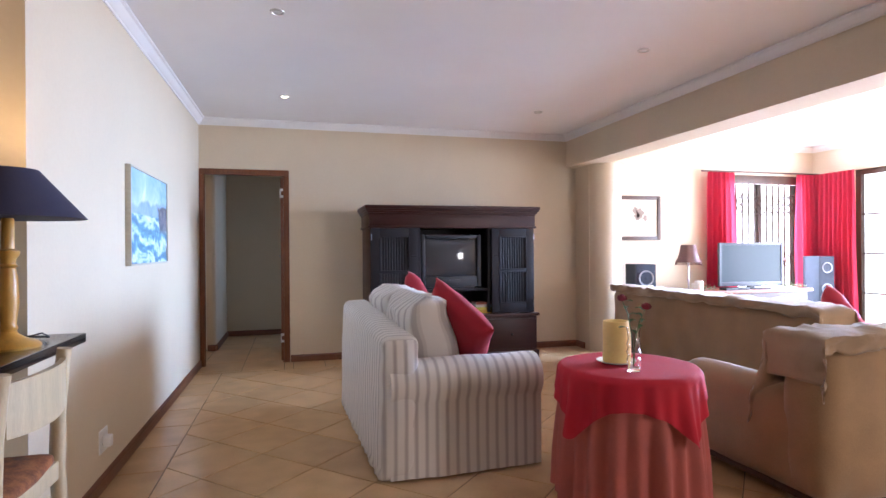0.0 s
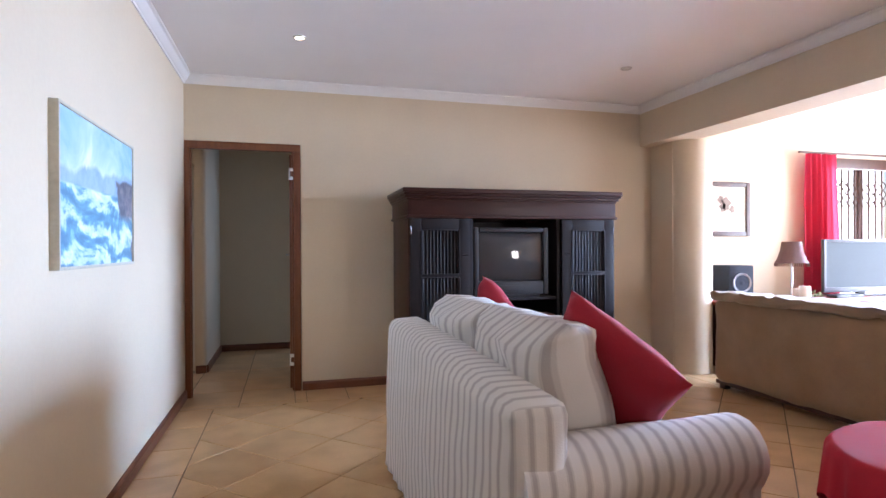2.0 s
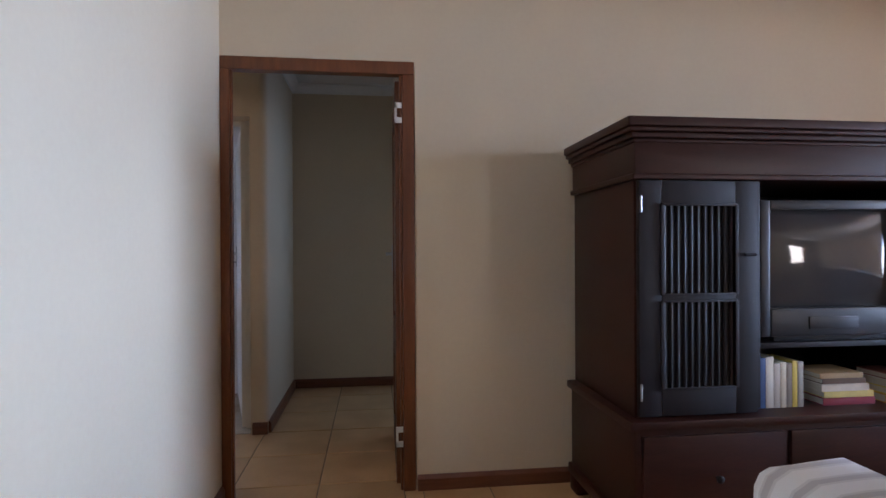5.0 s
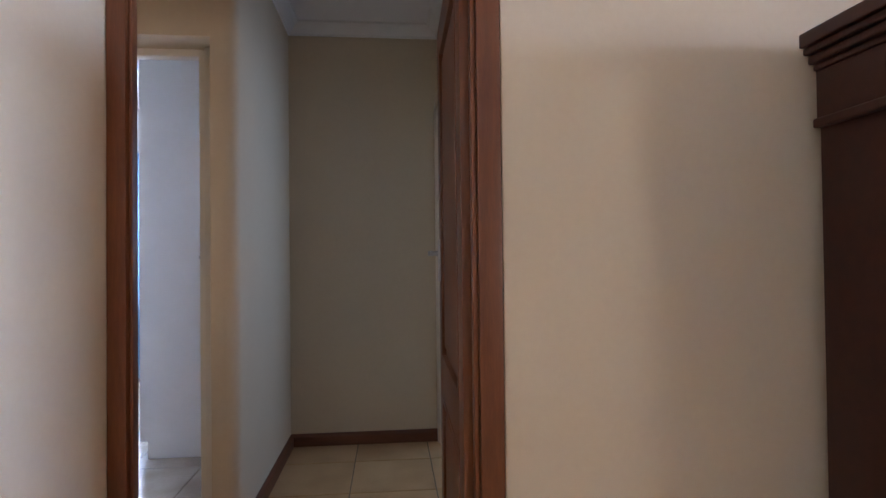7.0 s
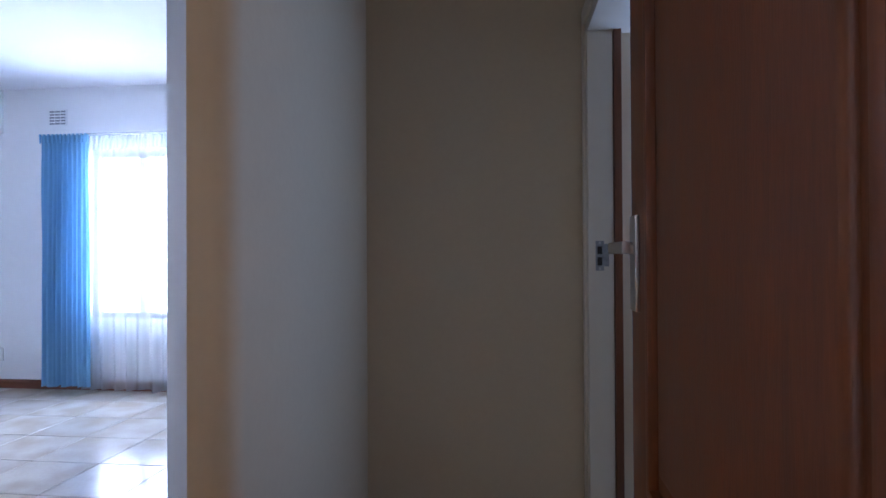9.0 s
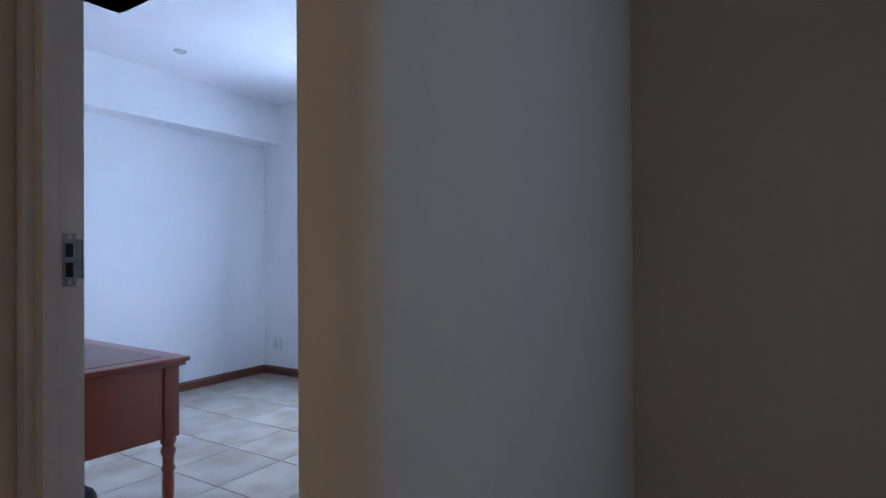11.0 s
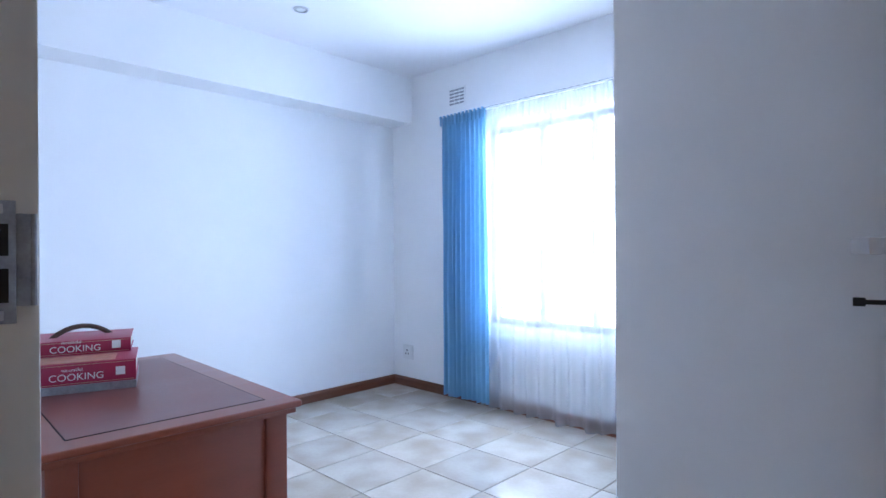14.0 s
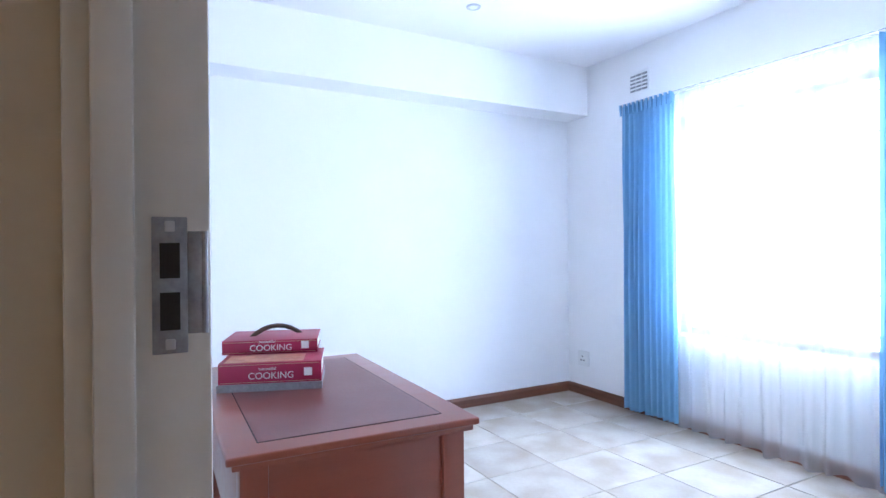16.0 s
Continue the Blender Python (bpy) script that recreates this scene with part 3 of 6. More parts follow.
def panelled_door(name, at, width, height, material, label, panels, handle_out, key=False, thick=0.042):
    """A leaf hung at local x=0, y=0 and running along +y; raised fields in moulded openings."""
    d = thing(name, label, "door", at)
    d["kind"] = "structure"
    bm = bmesh.new()
    h = thick / 2
    if panels:
        st = 0.105
        zs = [0.012] + [z for p in panels for z in p] + [height]
        box(bm, -h, h, 0, st, 0.012, height, 0.003)
        box(bm, -h, h, width - st, width, 0.012, height, 0.003)
        for z0, z1 in zip(zs[0::2], zs[1::2]):
            box(bm, -h, h, st, width - st, z0, z1, 0.002)
    else:
        box(bm, -h, h, 0, width, 0.012, height, 0.003)
    part("leaf", bm, material, d)
    for z0, z1 in panels:
        pb = bmesh.new()
        box(pb, -h * 0.35, h * 0.35, 0.105, width - 0.105, z0, z1)
        box(pb, -h * 0.8, h * 0.8, 0.155, width - 0.155, z0 + 0.05, z1 - 0.05, 0.012, 3)
        for a, b, c, e in ((0.105, 0.123, z0, z1), (width - 0.123, width - 0.105, z0, z1), (0.105, width - 0.105, z0, z0 + 0.018), (0.105, width - 0.105, z1 - 0.018, z1)):
            box(pb, -h * 1.12, h * 1.12, a, b, c, e, 0.005, 2)
        part("door_panel", pb, material, d)
    lever_set(d, width - 0.045, 1.16, handle_out, key).location.x = handle_out * h
    lever_set(d, width - 0.045, 1.16, -handle_out).location.x = -handle_out * h
    part("latch", boxes((-0.011, 0.011, width - 0.002, width + 0.002, 1.02, 1.24), (-0.006, 0.006, width, width + 0.012, 1.14, 1.16)), M_METAL, d, "narrow metal latch plate")
    return d


panelled_door("door_1", pose(0.85, 0.058, 0, 0, 0, -1.0), 0.80, 2.035, M_DOOR_WOOD, "open varnished hardwood panel door with lever handles", [(0.14, 0.62), (0.76, 1.93)], -1)
panelled_door("door_2", pose(R_FRAME - 0.012, 1.225, 0, 0, 0, 15.5), 0.78, 2.03, M_DOOR_WHITE, "open flush white painted bedroom door", [], -1, True)


def hinge(at, label):
    hb = boxes((-0.018, 0.018, -0.003, 0.003, -0.05, -0.022), (-0.018, 0.018, -0.003, 0.003, 0.022, 0.05), (-0.018, -0.006, -0.003, 0.003, -0.05, 0.05), bevel=0.001)
    return thing("hinge", label, "hinge", at, "hinges of the hardwood door", hb, M_WPLASTIC)


for hz in (1.86, 0.27):
    hinge(pose(0.842, -0.012, hz), "pale metal butt hinge plate on the door frame")


def strike(at, label):
    s = thing("strike_plate", label, "strike plate", at)
    bm = boxes((0, 0.0025, -0.016, 0.016, -0.058, 0.058), (0, 0.0025, 0.016, 0.034, -0.042, 0.046), bevel=0.001)
    tube(bm, [(0.002, 0.032, -0.042), (0.002, 0.032, 0.046)], 0.003, 8)
    part("plate", bm, M_DULL, s)
    part("latch_hole", boxes((0.0026, 0.0032, -0.009, 0.009, 0.006, 0.036), (0.0026, 0.0032, -0.009, 0.009, -0.038, -0.006)), M_DARK, s, "two dark lock openings")
    for z in (-0.05, 0.05):
        part("screw", boxes((0.002, 0.004, -0.0045, 0.0045, z - 0.0045, z + 0.0045), bevel=0.001), M_METAL, s)
    return s


strike(pose(L_FRAME + 0.0005, 1.141, 1.150) @ Matrix.Diagonal((0.95, 0.9, 1.05, 1)), "worn zinc strike plate on the cream door frame")
strike(pose(LOB_E + 0.03, 2.0495, 1.14, 0, 0, -90), "worn zinc strike plate on the bathroom door frame")


def glazing(name, label, at, w, h, rows, cols, mat, bar=0.05, sill=0.0):
    """A window or glazed door in local x-z, standing in y: frame, bars and one pane for each light."""
    win = thing(name, label, "window", at)
    win["kind"] = "structure"
    fb = boxes((0, bar, -0.035, 0.035, 0, h), (w - bar, w, -0.035, 0.035, 0, h), (bar, w - bar, -0.035, 0.035, h - bar, h), (bar, w - bar, -0.035, 0.035, 0, bar), bevel=0.004)
    fr = part("window_frame", fb, mat, win)
    cw, ch = (w - 2 * bar) / cols, (h - 2 * bar) / rows
    for c in range(1, cols):
        part("mullion", boxes((bar + c * cw - 0.028, bar + c * cw + 0.028, -0.03, 0.03, bar, h - bar), bevel=0.004), mat, win)
    for r in range(1, rows):
        part("glazing_bar", boxes((bar, w - bar, -0.012, 0.012, bar + r * ch - 0.009, bar + r * ch + 0.009), bevel=0.002), mat, win)
    for c in range(cols):
        p = part("pane", boxes((bar + c * cw, bar + (c + 1) * cw, -0.003, 0.003, bar, h - bar)), M_GLASS, win)
        p.visible_shadow = False
    if sill:
        part("window_sill", boxes((-0.04, w + 0.04, -sill, -0.03, -0.03, 0.0), bevel=0.005), mat, win)
    return win


glazing("window_1", "dark wood framed bedroom window with burglar bars", pose(-2.92, BN + 0.07, 0.61), 1.30, 1.43, 1, 3, M_WINWOOD, 0.05, 0.06)
glazing("window_2", "dark wood glazed doors of the sunroom", pose(6.62, NORTH + 0.08, 0.02), 1.36, 2.2, 1, 2, M_WINWOOD, 0.055)
glazing("window_3", "dark wood wide glazed doors of the sunroom", pose(EAST + 0.08, -0.6, 0.02, 0, 0, -90), 2.8, 2.23, 4, 4, M_WINWOOD, 0.07)
glazing("window_4", "dark wood framed wide window of the living room", pose(6.0, SOUTH - 0.08, 0.6), 1.0, 1.5, 2, 2, M_WINWOOD, 0.06)
glazing("window_5", "small bathroom window", pose(BX + 0.08, 2.6, 1.15, 0, 0, -90), 0.8, 0.9, 1, 2, M_WINWOOD, 0.04)

# unseen window, added to go with the north fill lamp
glazing("window_6", "small unseen north window added to the bathroom for its fill light", pose(1.14, BY + 0.08, 1.13), 0.62, 0.94, 1, 2, M_WINWOOD, 0.04)

# burglar bars seen as short dashes between the sheer's folds
bars = thing("burglar_bars", "thin dark steel burglar bars behind the bedroom window", "burglar bars", pose(-2.92, BN + 0.02, 0.57))
for k in range(7):
    bb = bmesh.new()
    tube(bb, [(0.03, 0, 0.16 + k * 0.2), (1.27, 0, 0.16 + k * 0.2)], 0.006, 6)
    part("bar", bb, M_WINWOOD, bars)

# outdoors, overexposed beyond the panes
structure("backdrop_bedroom", boxes((-4.5, 0.5, 5.5, 5.52, -0.2, 3.4)), M_BACKDROP, "bright washed-out daylight outside")
structure("backdrop_sunroom", boxes((5.0, 9.8, 1.6, 1.62, -0.25, 3.4)), M_BACKDROP_SOFT, "bright washed-out daylight outside")
structure("backdrop_east", boxes((10.4, 10.42, -9, 1.6, -0.25, 3.4)), M_BACKDROP_SOFT, "bright washed-out daylight outside")
structure("backdrop_south", boxes((2.0, 9.0, -12.02, -12.0, 1.1, 3.4)), M_BACKDROP, "bright washed-out daylight outside")


# ---- living room ----
def downlight(x, y, z, lit, label):
    d = thing("downlight", label, "downlight", pose(x, y, z), "recessed downlights")
    part("trim_ring", turned([(0.030, -0.001), (0.033, -0.009), (0.041, -0.007), (0.044, 0.0)], n=28), M_METAL, d, "satin steel ring")
    part("bulb", turned([(0.029, -0.002), (0.026, -0.006), (0.0001, -0.008)], n=20), M_LAMPGLOW if lit else M_PLATE, d, "glowing bulb" if lit else "unlit bulb")
    return d


for x, y, lit in ((0.90, -1.06, True), (3.43, -1.05, False), (0.89, -2.94, False), (3.40, -2.90, False)):
    downlight(x, y, CEIL, lit, "lit recessed ceiling downlight with a steel ring" if lit else "unlit recessed ceiling downlight with a steel ring")
downlight(-3.22, 2.86, BCEIL, False, "unlit recessed downlight in the bedroom ceiling")
spot = bpy.data.lights.new("downlight_glow", "SPOT")
spot.energy, spot.spot_size, spot.spot_blend, spot.color, spot.shadow_soft_size = 12, radians(80), 0.6, (1.0, 0.82, 0.6), 0.03
new("downlight_glow", spot).matrix_world = pose(0.90, -1.06, CEIL - 0.02)


def painting_sea():
    """Oil seascape: cloudy sky, blue hills over the bay, breakers rolling in, brown rocks at one side."""
    m = bpy.data.materials.new("seascape_paint")
    m.use_nodes = True
    nt = m.node_tree
    p = nt.nodes["Principled BSDF"]
    p.inputs["Roughness"].default_value = 0.5
    co = node(nt, "ShaderNodeTexCoord")
    sep = node(nt, "ShaderNodeSeparateXYZ")
    nt.links.new(co.outputs["Object"], sep.inputs[0])

    def calc(op, a, b=0.0, c=0.0):
        n = node(nt, "ShaderNodeMath")
        n.operation = op
        for k, v in enumerate((a, b, c)):
            if isinstance(v, (int, float)):
                n.inputs[k].default_value = v
            else:
                nt.links.new(v, n.inputs[k])
        return n.outputs[0]

    def strokes(scale, stretch, detail=5.0, twist=0.0):
        mp = node(nt, "ShaderNodeMapping", Scale=stretch)
        nt.links.new(co.outputs["Object"], mp.inputs["Vector"])
        n = node(nt, "ShaderNodeTexNoise", Scale=scale, Detail=detail, Roughness=0.6, Distortion=twist)
        nt.links.new(mp.outputs[0], n.inputs["Vector"])
        return n.outputs["Fac"]

    def ramp(fac, stops):
        n = node(nt, "ShaderNodeValToRGB")
        cr = n.color_ramp
        cr.elements[0].color, cr.elements[0].position = (*stops[0][1], 1), stops[0][0]
        cr.elements[1].color, cr.elements[1].position = (*stops[-1][1], 1), stops[-1][0]
        for pos, c in stops[1:-1]:
            cr.elements.new(pos).color = (*c, 1)
        nt.links.new(fac, n.inputs["Fac"])
        return n.outputs[0]

    def step(value, lo, hi):
        n = node(nt, "ShaderNodeMapRange", From_Min=lo, From_Max=hi)
        nt.links.new(value, n.inputs["Value"])
        return n.outputs[0]

    def over(below, above, mask):
        n = node(nt, "ShaderNodeMix")
        n.data_type = "RGBA"
        nt.links.new(mask, n.inputs[0])
        nt.links.new(below, n.inputs[6])
        nt.links.new(above, n.inputs[7])
        return n.outputs[2]

    across, up = sep.outputs["Y"], sep.outputs["Z"]
    rough_edge = strokes(9.0, (1, 1, 1))
    puff = strokes(2.6, (1, 1, 1.6), 4.0, 0.6)
    sky = ramp(calc("MULTIPLY_ADD", puff, 0.9, calc("MULTIPLY", up, 0.9)),
               [(0.25, (0.62, 0.72, 0.76)), (0.47, (0.74, 0.78, 0.77)), (0.58, (0.46, 0.63, 0.72)), (0.78, (0.24, 0.46, 0.62))])
    hill_top = calc("MULTIPLY_ADD", strokes(4.0, (1, 1, 0.2)), 0.16, calc("MULTIPLY", across, 0.07))
    hills = ramp(rough_edge, [(0.3, (0.20, 0.34, 0.52)), (0.7, (0.36, 0.50, 0.64))])
    pic = over(sky, hills, step(calc("SUBTRACT", calc("ADD", hill_top, 0.03), up), 0.0, 0.02))
    # the swell: long bands, bent and broken, with foam on their crests
    bend = strokes(3.0, (1, 1, 1.8), 4.0, 0.8)
    band = calc("SINE", calc("MULTIPLY_ADD", bend, 17.0, calc("MULTIPLY_ADD", up, 46.0, calc("MULTIPLY", across, 5.0))))
    water = ramp(calc("MULTIPLY_ADD", band, 0.25, strokes(7.0, (1, 1, 3), 5.0, 0.5)),
                 [(0.22, (0.085, 0.22, 0.35)), (0.42, (0.13, 0.33, 0.46)), (0.55, (0.22, 0.47, 0.56)), (0.68, (0.36, 0.58, 0.67))])
    crest = calc("MULTIPLY_ADD", strokes(10.0, (1, 1, 2.4), 6.0, 0.8), 1.5, calc("MULTIPLY", band, 0.45))
    foam = ramp(rough_edge, [(0.3, (0.50, 0.64, 0.74)), (0.6, (0.80, 0.85, 0.87))])
    sea = over(water, foam, step(crest, 0.78, 1.30))
    pic = over(pic, sea, step(calc("MULTIPLY_ADD", rough_edge, -0.02, calc("SUBTRACT", 0.035, up)), 0.0, 0.012))
    # rocks: a headland in the middle distance and a boulder in the near corner
    rock = ramp(strokes(16.0, (1, 1, 1), 5.0), [(0.3, (0.055, 0.065, 0.09)), (0.5, (0.15, 0.15, 0.18)), (0.7, (0.30, 0.25, 0.24))])
    lump = calc("MULTIPLY_ADD", strokes(5.0, (1, 1, 1), 3.0), 0.34, across)
    head = calc("MULTIPLY", step(lump, 0.40, 0.43), calc("MULTIPLY", step(up, -0.10, -0.06), step(calc("SUBTRACT", calc("MULTIPLY_ADD", hill_top, 0.8, 0.02), up), 0.0, 0.015)))
    pic = over(pic, rock, head)
    near = calc("MULTIPLY", step(lump, 0.60, 0.62), step(calc("SUBTRACT", -0.17, up), 0.0, 0.03))
    pic = over(pic, rock, near)
    nt.links.new(pic, p.inputs["Base Color"])
    bp = node(nt, "ShaderNodeBump", Strength=0.2, Distance=0.003)
    nt.links.new(rough_edge, bp.inputs["Height"])
    nt.links.new(bp.outputs[0], p.inputs["Normal"])
    return m


art = thing("painting", "framed blue seascape painting with breaking waves and rocks", "painting", pose(0, -2.17, 1.455))
W2, H2 = 0.50, 0.308
part("picture_frame", boxes((0.0, 0.034, -W2, -W2 + 0.012, -H2, H2), (0.0, 0.034, W2 - 0.012, W2, -H2, H2), (0.0, 0.034, -W2 + 0.012, W2 - 0.012, H2 - 0.012, H2), (0.0, 0.034, -W2 + 0.012, W2 - 0.012, -H2, -H2 + 0.012), bevel=0.002),
     surface("pale_gilt_frame", (0.52, 0.47, 0.36), 0.4, vary=0.1, bump=0.02), art, "thin pale gilt frame")
part("canvas", boxes((0.004, 0.026, -W2 + 0.012, W2 - 0.012, -H2 + 0.012, H2 - 0.012)), painting_sea(), art, "oil-painted blue sea under a pale sky")


def wall_cabinet():
    """Large dark cabinet with slatted doors, open middle with a shelf, drawers below and a heavy cornice."""
    c = thing("media_cabinet", "large dark mahogany cabinet with slatted doors against the wall", "cabinet", pose(1.72, -0.72, 0))
    W, D = 1.80, 0.66
    H1 = 1.47
    for x in (0, W - 0.03):
        part("side_panel", boxes((x, x + 0.03, 0.02, D, 0.53, H1), bevel=0.002), M_CAB, c)
    for x in (0.50, W - 0.53):
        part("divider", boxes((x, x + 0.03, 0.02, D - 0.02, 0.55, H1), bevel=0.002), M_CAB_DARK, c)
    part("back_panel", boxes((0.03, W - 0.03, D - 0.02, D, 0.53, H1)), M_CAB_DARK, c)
    part("top_panel", boxes((0, W, 0.0, D, H1, H1 + 0.02)), M_CAB, c)
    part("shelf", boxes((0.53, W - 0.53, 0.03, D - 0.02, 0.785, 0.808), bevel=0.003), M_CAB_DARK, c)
    fr = boxes((-0.01, W + 0.01, -0.012, D, 1.47, 1.60), bevel=0.004)
    part("frieze", fr, M_CAB, c)
    cb = bmesh.new()
    for k, (o, z0, z1) in enumerate(((0.022, 1.455, 1.478), (0.018, 1.596, 1.612), (0.032, 1.612, 1.634), (0.045, 1.634, 1.652), (0.055, 1.652, 1.688))):
        box(cb, -o, W + o, -o, D, z0, z1, 0.006, 3)
    part("cornice_moulding", cb, M_CAB, c)
    bs = boxes((-0.02, W + 0.02, -0.02, D, 0.09, 0.50), bevel=0.004)
    part("base", bs, M_CAB, c)
    part("waist_moulding", boxes((-0.045, W + 0.045, -0.045, D, 0.50, 0.535), bevel=0.008), M_CAB, c)
    part("plinth", boxes((-0.04, W + 0.04, -0.04, D, 0.075, 0.125), bevel=0.008), M_CAB, c)
    for x in (-0.04, W - 0.06):
        for y in (-0.04, D - 0.12):
            part("foot", boxes((x, x + 0.10, y, y + 0.10, 0.0, 0.078), bevel=0.015), M_CAB, c)
    for x0, x1 in ((0.01, 0.60), (0.62, 1.22), (1.24, 1.79)):
        dr = part("drawer", boxes((x0, x1, -0.036, -0.018, 0.15, 0.475), bevel=0.006), M_CAB, c)
        part("knob", turned([(0.006, 0), (0.006, 0.012), (0.014, 0.018), (0.015, 0.026), (0.008, 0.032), (0.0001, 0.033)], n=16), M_CAB_DARK, dr).matrix_local = pose((x0 + x1) / 2, -0.036, 0.31, 90)
    for side, x0 in (("l", 0.005), ("r", W - 0.495)):
        x1 = x0 + 0.49
        db = bmesh.new()
        frame_bits = []
        s = 0.092
        z0, z1, zm = 0.545, 1.452, 1.0
        for q in ((x0, x0 + s, z0, z1), (x1 - s, x1, z0, z1), (x0 + s, x1 - s, z0, z0 + 0.105), (x0 + s, x1 - s, z1 - 0.092, z1), (x0 + s, x1 - s, zm - 0.012, zm + 0.012)):
            frame_bits.append(q)
        # dark sheet standing in for the shade behind the slats
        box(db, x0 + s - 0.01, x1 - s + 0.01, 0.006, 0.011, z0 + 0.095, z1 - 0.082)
        d = part("cabinet_door", db, M_DARK, c, "slatted cabinet door, the shade behind its slats put in as a dark sheet")
        for k, q in enumerate(frame_bits):
            part("stile" if k < 2 else "rail", boxes((q[0], q[1], -0.012, 0.012, q[2], q[3]), bevel=0.002), M_CAB_DARK, d)
        for z2, z3 in ((z0 + 0.105, zm - 0.012), (zm + 0.012, z1 - 0.092)):
            for q in ((x0 + s - 0.008, x0 + s + 0.008, z2, z3), (x1 - s - 0.008, x1 - s + 0.008, z2, z3), (x0 + s, x1 - s, z2 - 0.004, z2 + 0.006), (x0 + s, x1 - s, z3 - 0.006, z3 + 0.004)):
                part("bead", boxes((q[0], q[1], -0.021, -0.0125, q[2], q[3]), bevel=0.003), M_CAB_DARK, d)
        n = 11
        for k in range(n):
            xx = x0 + s + 0.014 + (0.49 - 2 * s - 0.028) * k / (n - 1)
            for z2, z3 in ((z0 + 0.105, zm - 0.012), (zm + 0.012, z1 - 0.092)):
                tb = bmesh.new()
                tube(tb, [(xx, -0.002, z2), (xx, -0.002, z3)], 0.007, 8)
                part("slat", tb, M_CAB_DARK, d)
        kx = x1 - 0.045 if side == "l" else x0 + 0.045
        kb = bmesh.new()
        tube(kb, [(kx, -0.012, 1.165), (kx, -0.03, 1.165)], 0.006, 10)
        tube(kb, [(kx - 0.022, -0.032, 1.165), (kx + 0.022, -0.032, 1.165)], 0.007, 10)
        part("door_knob", kb, M_CAB_DARK, d)
        hx = x0 + 0.006 if side == "l" else x1 - 0.006
        for z in (1.36, 0.64):
            hb = bmesh.new()
            tube(hb, [(hx, -0.016, z - 0.032), (hx, -0.016, z + 0.032)], 0.0045, 8)
            part("hinge", hb, M_DULL, d, "bright pin hinge")
    return c


wall_cabinet()

tv = thing("television", "bulky dark grey tube television in the cabinet", "television", pose(2.59, -0.66, 0.81))
tb = boxes((-0.33, 0.33, 0.0, 0.08, 0.03, 0.575), bevel=0.02)
part("front_bezel", boxes((-0.33, -0.285, -0.03, 0.03, 0.02, 0.575, 0.012), (0.285, 0.33, -0.03, 0.03, 0.02, 0.575, 0.012), (-0.285, 0.285, -0.03, 0.03, 0.535, 0.575, 0.012), (-0.285, 0.285, -0.03, 0.03, 0.02, 0.135, 0.012)), M_PLASTIC, tv, "dark plastic surround")
bm = bmesh.new()
rings = [[bm.verts.new((x * 0.287, 0.012 - 0.030 * (1 - x * x) * (1 - z * z) ** 0.5 - 0.012 * (1 - z * z), 0.335 + z * 0.202)) for x in [-1 + 2 * i / 14 for i in range(15)]] for z in [-1 + 2 * j / 10 for j in range(11)]]
for a, b in zip(rings, rings[1:]):
    for i in range(14):
        bm.faces.new((a[i], a[i + 1], b[i + 1], b[i]))
part("screen", bm, M_SCREEN, tv, "curved dark glass screen", 80)
bm = bmesh.new()
v = [bm.verts.new(p) for p in ((-0.31, 0.03, 0.03), (0.31, 0.03, 0.03), (0.31, 0.03, 0.56), (-0.31, 0.03, 0.56), (-0.18, 0.42, 0.06), (0.18, 0.42, 0.06), (0.18, 0.42, 0.40), (-0.18, 0.42, 0.40))]
for q in ((0, 3, 2, 1), (4, 5, 6, 7), (0, 1, 5, 4), (1, 2, 6, 5), (2, 3, 7, 6), (3, 0, 4, 7)):
    bm.faces.new([v[i] for i in q])
part("housing", bm, M_PLASTIC, tv)
part("control_flap", boxes((-0.12, 0.10, -0.036, -0.028, 0.05, 0.10), bevel=0.004), M_PLASTIC, tv)
part("stand", boxes((-0.26, 0.26, -0.01, 0.36, -0.002, 0.035), bevel=0.01), M_PLASTIC, tv)


def book(x, y, z, w, d, h, colour, lying=False, title=None, lean=0.0):
    """A closed book: cover boards, spine and a paper block set back. Standing: spine towards -y."""
    label = title or "closed hardback book on a cabinet shelf"
    b = thing("book", label, "book", pose(x, y, z, 0, lean, 0), "books on the cabinet shelf")
    mat = surface("book_cover", colour, 0.5, vary=0.08, scale=20, fine=150, bump=0.03)
    t = 0.003
    if lying:
        part("cover", boxes((0, w, 0, d, 0, t), (0, w, 0, d, h - t, h), (0, w, 0, t, t, h - t), bevel=0.0008), mat, b)
        part("pages", boxes((0.004, w - 0.004, t, d - 0.004, t, h - t)), M_PAPER, b)
    else:
        part("cover", boxes((0, t, 0, d, 0, h), (w - t, w, 0, d, 0, h), (t, w - t, 0, t, 0, h), bevel=0.0008), mat, b)
        part("pages", boxes((t, w - t, t, d - 0.004, 0.003, h - 0.004)), M_PAPER, b)
    return b


